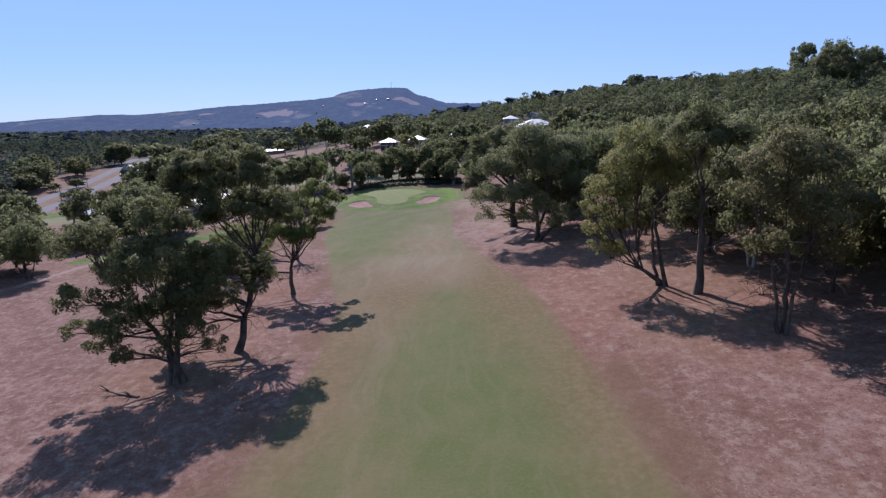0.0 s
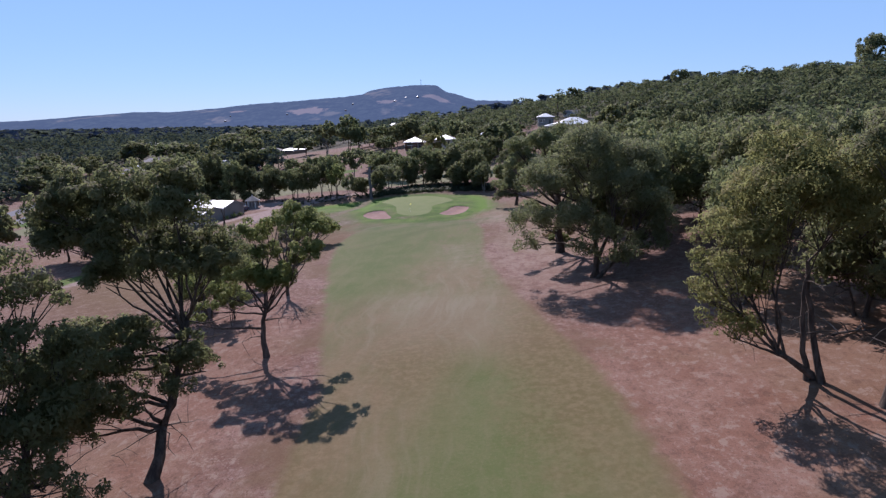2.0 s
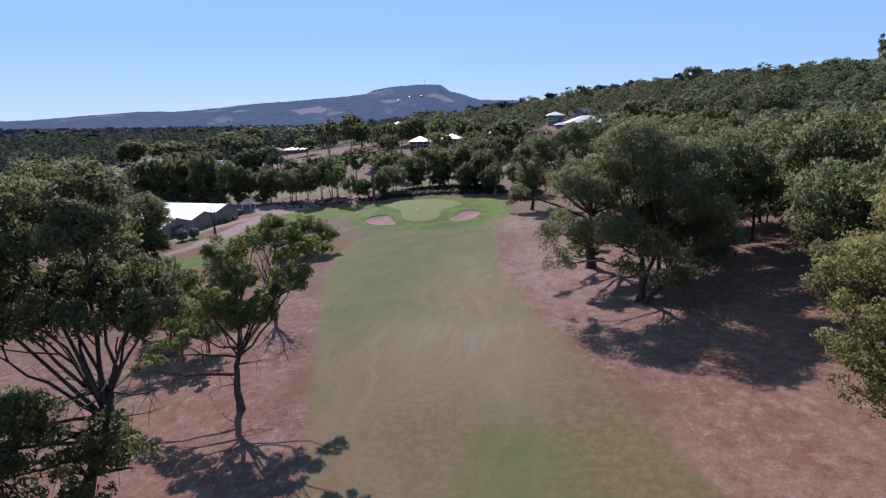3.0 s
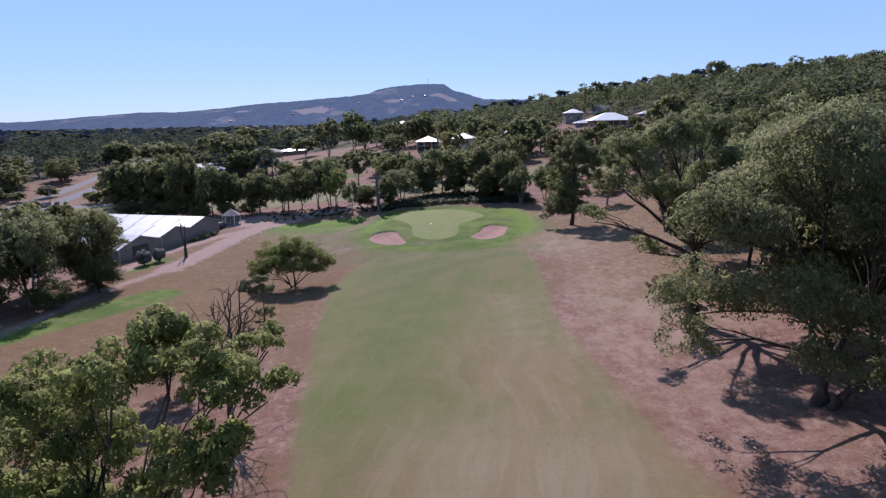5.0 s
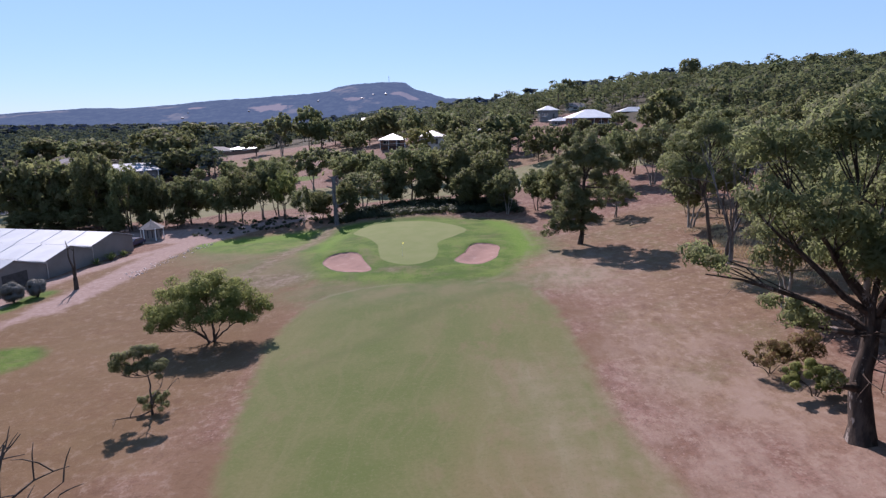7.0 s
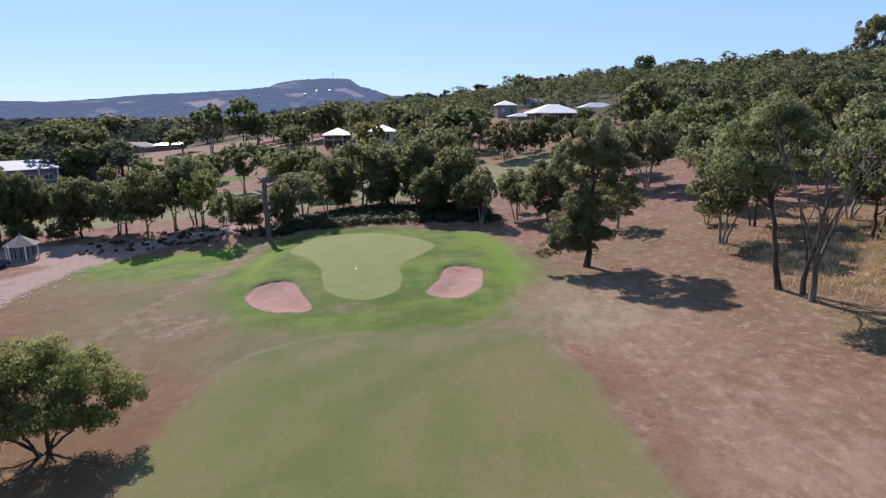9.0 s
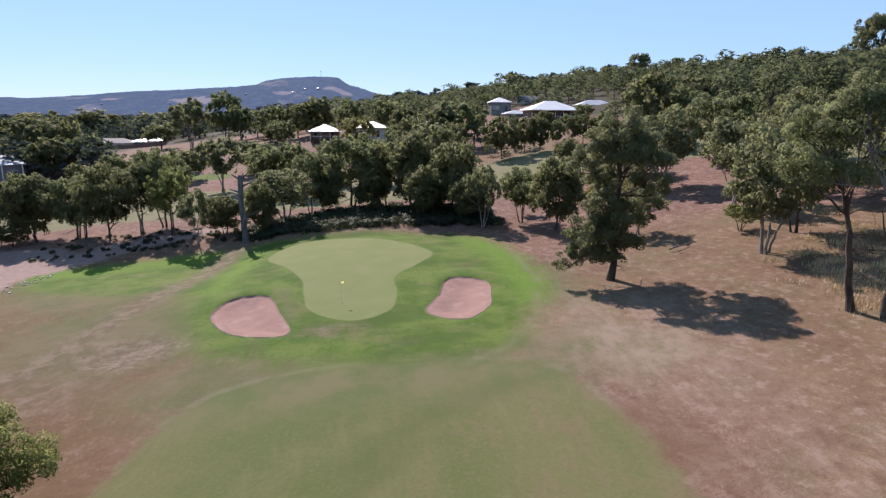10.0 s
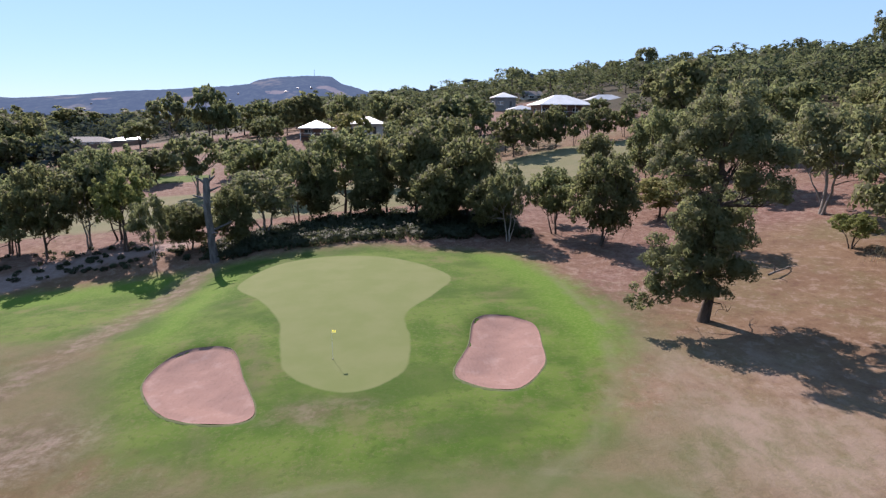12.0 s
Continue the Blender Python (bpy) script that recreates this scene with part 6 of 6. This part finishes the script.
# ---- low plants and small things ----
def round_bush(x, y, h, seed):
    rng = np.random.default_rng(seed)
    c = rng.normal(0, 1, (26, 3))
    c /= np.linalg.norm(c, axis=1)[:, None]
    c = c * np.array([0.30, 0.30, 0.32]) * h + (0, 0, h * 0.5)
    c[:, 2] = np.maximum(c[:, 2], 0.2 * h)
    v, f, t, nv = sprays(rng, c, np.full(26, h * 0.20), 17000, 0.13, 0.075, 1.0, 0.0, 0.3, (0, 0, h * 0.4))
    ob = new("round_bush")
    ob.matrix_world = pose(x, y, ground_z(x, y))
    stems = [tube(bent(rng, (0, 0, -0.1), q, 4, 0.1), [0.06, 0.05, 0.03, 0.015], 5) for q in c[::3]]
    mesh_object("stems", *joined(stems), M_BARK, ob)
    mesh_object("foliage", v, f, M_LEAF_SILVER, ob, {"tint": t}, normals=nv)
    return tagged(ob, "dense clipped silver-grey round bush beside the gravel", "bush", "clipped bushes")


round_bush(-66.2, 153.6, 2.8, 41)
round_bush(-64.6, 155.9, 2.6, 42)


def spiky_plant(x, y, s, seed):
    rng = np.random.default_rng(seed)
    pieces = []
    for k in range(34):
        a, e = rng.uniform(0, 6.28), rng.uniform(0.25, 1.4)
        d = np.array([math.cos(a) * math.cos(e), math.sin(a) * math.cos(e), math.sin(e)])
        w = np.array([-math.sin(a), math.cos(a), 0]) * 0.07 * s
        p = [np.zeros(3), d * 0.6 * s, d * 1.15 * s + (0, 0, -0.12 * s)]
        v = np.array([p[0] - w, p[0] + w, p[1] - w, p[1] + w, p[2]])
        pieces.append((v, np.array([(0, 1, 3), (0, 3, 2), (2, 3, 4)])))
    ob = new("flax_plant")
    ob.matrix_world = pose(x, y, ground_z(x, y))
    v, f = joined(pieces)
    mesh_object("leaves", v, f, M_LEAF_FRESH, ob, {"tint": rng.random(len(v))})
    return tagged(ob, "spiky flax plant against the shed wall", "plant", "flax plants by the shed")


for i, (x, y, s) in enumerate(((-66.2, 176.6, 1.6), (-65.6, 179.3, 1.3), (-66.9, 173.6, 1.2))):
    spiky_plant(x, y, s, 50 + i)


def scrub(name, label, places, seed, mat, per=120, leaf=(0.32, 0.16), size=0.55):
    """Low leafy ground cover in one mesh."""
    rng = np.random.default_rng(seed)
    z = land(places[:, 0], places[:, 1])
    c = np.column_stack([places, z + size * 0.35])
    v, f, t, nv = sprays(rng, c, size * rng.uniform(0.6, 1.3, len(c)), per * len(c), *leaf, 0.7, 0.1)
    ob = mesh_object(name, v, f, mat, None, {"tint": t}, normals=nv)
    return tagged(ob, label, "undergrowth", kind="stuff")


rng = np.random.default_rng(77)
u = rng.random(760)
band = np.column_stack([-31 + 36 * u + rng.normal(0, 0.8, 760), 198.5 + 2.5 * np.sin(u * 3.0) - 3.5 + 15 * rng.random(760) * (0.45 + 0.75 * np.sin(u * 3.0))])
scrub("undergrowth", "low creeping shrubs behind the green, shade put into their dark leaves", band, 78, M_LEAF_CREEPER_SHADE, 90, (0.36, 0.2), 0.9)
# dark clumps added along the row to stand in for tree shade
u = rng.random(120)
scrub("hedge_plants", "dark low scrub under the row of trees, added in place of shade", np.column_stack([-60 + 30 * u, 193.0 + 3.0 * u + 12 * rng.random(120) ** 1.4]), 79, M_LEAF_CREEPER_SHADE, 60, (0.26, 0.13), 0.36)


def tussocks(places, seed):
    """Tall dry grass in tufts."""
    rng = np.random.default_rng(seed)
    n, per = len(places), 90
    x, y = np.repeat(places[:, 0], per), np.repeat(places[:, 1], per)
    x, y = x + rng.normal(0, 0.5, x.size), y + rng.normal(0, 0.5, x.size)
    z = land(x, y)
    a, h = rng.uniform(0, 6.28, x.size), rng.uniform(0.18, 0.55, x.size)
    lean = rng.normal(0, 0.25, (x.size, 2))
    b = np.stack([x, y, z - 0.03], 1)
    w = np.stack([np.cos(a), np.sin(a), np.zeros(x.size)], 1) * 0.024
    v = np.stack([b - w, b + w, b + np.column_stack([lean * h[:, None], h])], 1).reshape(-1, 3)
    m = plain_material("dry_grass", (0.50, 0.37, 0.20), (0.62, 0.49, 0.30), 0.9, scale=0.8)
    ob = mesh_object("dry_grass", v, np.arange(len(v)).reshape(-1, 3), m)
    return tagged(ob, "tall golden dry grass tussocks on the slope", "grass", kind="stuff")


spots = np.column_stack([rng.normal(31, 4.5, 150), rng.normal(149, 7, 150)])
spots = np.concatenate([spots, np.column_stack([rng.normal(40, 6, 140), rng.normal(158, 8, 140)])])
tussocks(spots[spots[:, 0] > 24 - 11 * (spots[:, 1] < 125)], 80)


def fallen_branch(x, y, turn, s, seed, mat, label):
    rng = np.random.default_rng(seed)
    line = bent(rng, (-1.6 * s, 0, 0.12), (1.6 * s, 0.2, 0.3 * s), 6, 0.15, 0.1)
    pieces = [tube(line, np.linspace(0.11 * s, 0.03, 6), 7)]
    for k in range(5):
        b = line[rng.integers(1, 5)]
        pieces.append(tube(bent(rng, b, b + np.array([rng.normal(0, 0.6), rng.normal(0, 0.6), rng.uniform(0.1, 0.9)]) * s, 4, 0.2), [0.05 * s, 0.04 * s, 0.025 * s, 0.01], 5))
    v, f = joined(pieces)
    ob = mesh_object("fallen_branch", v, f, mat, smooth_faces=True)
    ob.matrix_world = pose(x, y, ground_z(x, y), 0, 0, turn)
    return tagged(ob, label, "branch")


fallen_branch(21.8, 171.8, 20, 1.0, 61, M_DEAD, "bleached fallen branch on dry grass")
fallen_branch(44.7, 55.6, 70, 1.1, 62, M_BARK_PALE, "pale broken limb lying below the trees")
fallen_branch(31, 66, 10, 1.2, 63, M_DEAD, "grey fallen limb with twigs in the litter")
fallen_branch(-27, 44.5, 160, 1.3, 64, M_BARK, "dark fallen branch under the broad gum")
fallen_branch(27.5, 48.5, 130, 1.0, 65, M_DEAD, "thin fallen branch in the shade")


def rocks():
    """Loose rubble along the edge of the gravel."""
    rng = np.random.default_rng(90)
    pieces = []
    for k in range(120):
        u = rng.random()
        x, y = -56.8 + 3.6 * u + rng.normal(0, 0.7), 163 + 24 * u + rng.normal(0, 0.7)
        bm = bmesh.new()
        bmesh.ops.create_icosphere(bm, subdivisions=1, radius=1)
        v = np.array([q.co for q in bm.verts])
        f = np.array([[q.index for q in t.verts] for t in bm.faces])
        bm.free()
        v = v * rng.uniform(0.05, 0.16) * np.array([1.3, 1, 0.7]) * (1 + rng.normal(0, 0.12, (len(v), 1)))
        pieces.append((v + (x, y, ground_z(x, y) + 0.03), f))
    ob = mesh_object("rubble", *joined(pieces), plain_material("rubble_stone", (0.46, 0.36, 0.31), (0.60, 0.50, 0.45), 0.9, scale=2))
    return tagged(ob, "loose pale rubble stones along the gravel edge", "stones", kind="stuff")


rocks()


def paddock_fence():
    """A low dark fence along the paddock's far side."""
    ob = new("fence")
    pts = [(-150 + i * 3.0, 385 + 1.2 * math.sin(i * 0.3)) for i in range(16)]
    for (ax, ay), (bx, by) in zip(pts, pts[1:]):
        za, zb = ground_z(ax, ay), ground_z(bx, by)
        part("panel", solid([(ax, ay, za - 0.2), (bx, by, zb - 0.2), (bx, by, zb + 1.7), (ax, ay, za + 1.7)], [(0, 1, 2, 3)], 0.05), M_WALL_BRICK, ob)
    return tagged(ob, "dark brown paling fence behind the paddock", "fence")


paddock_fence()
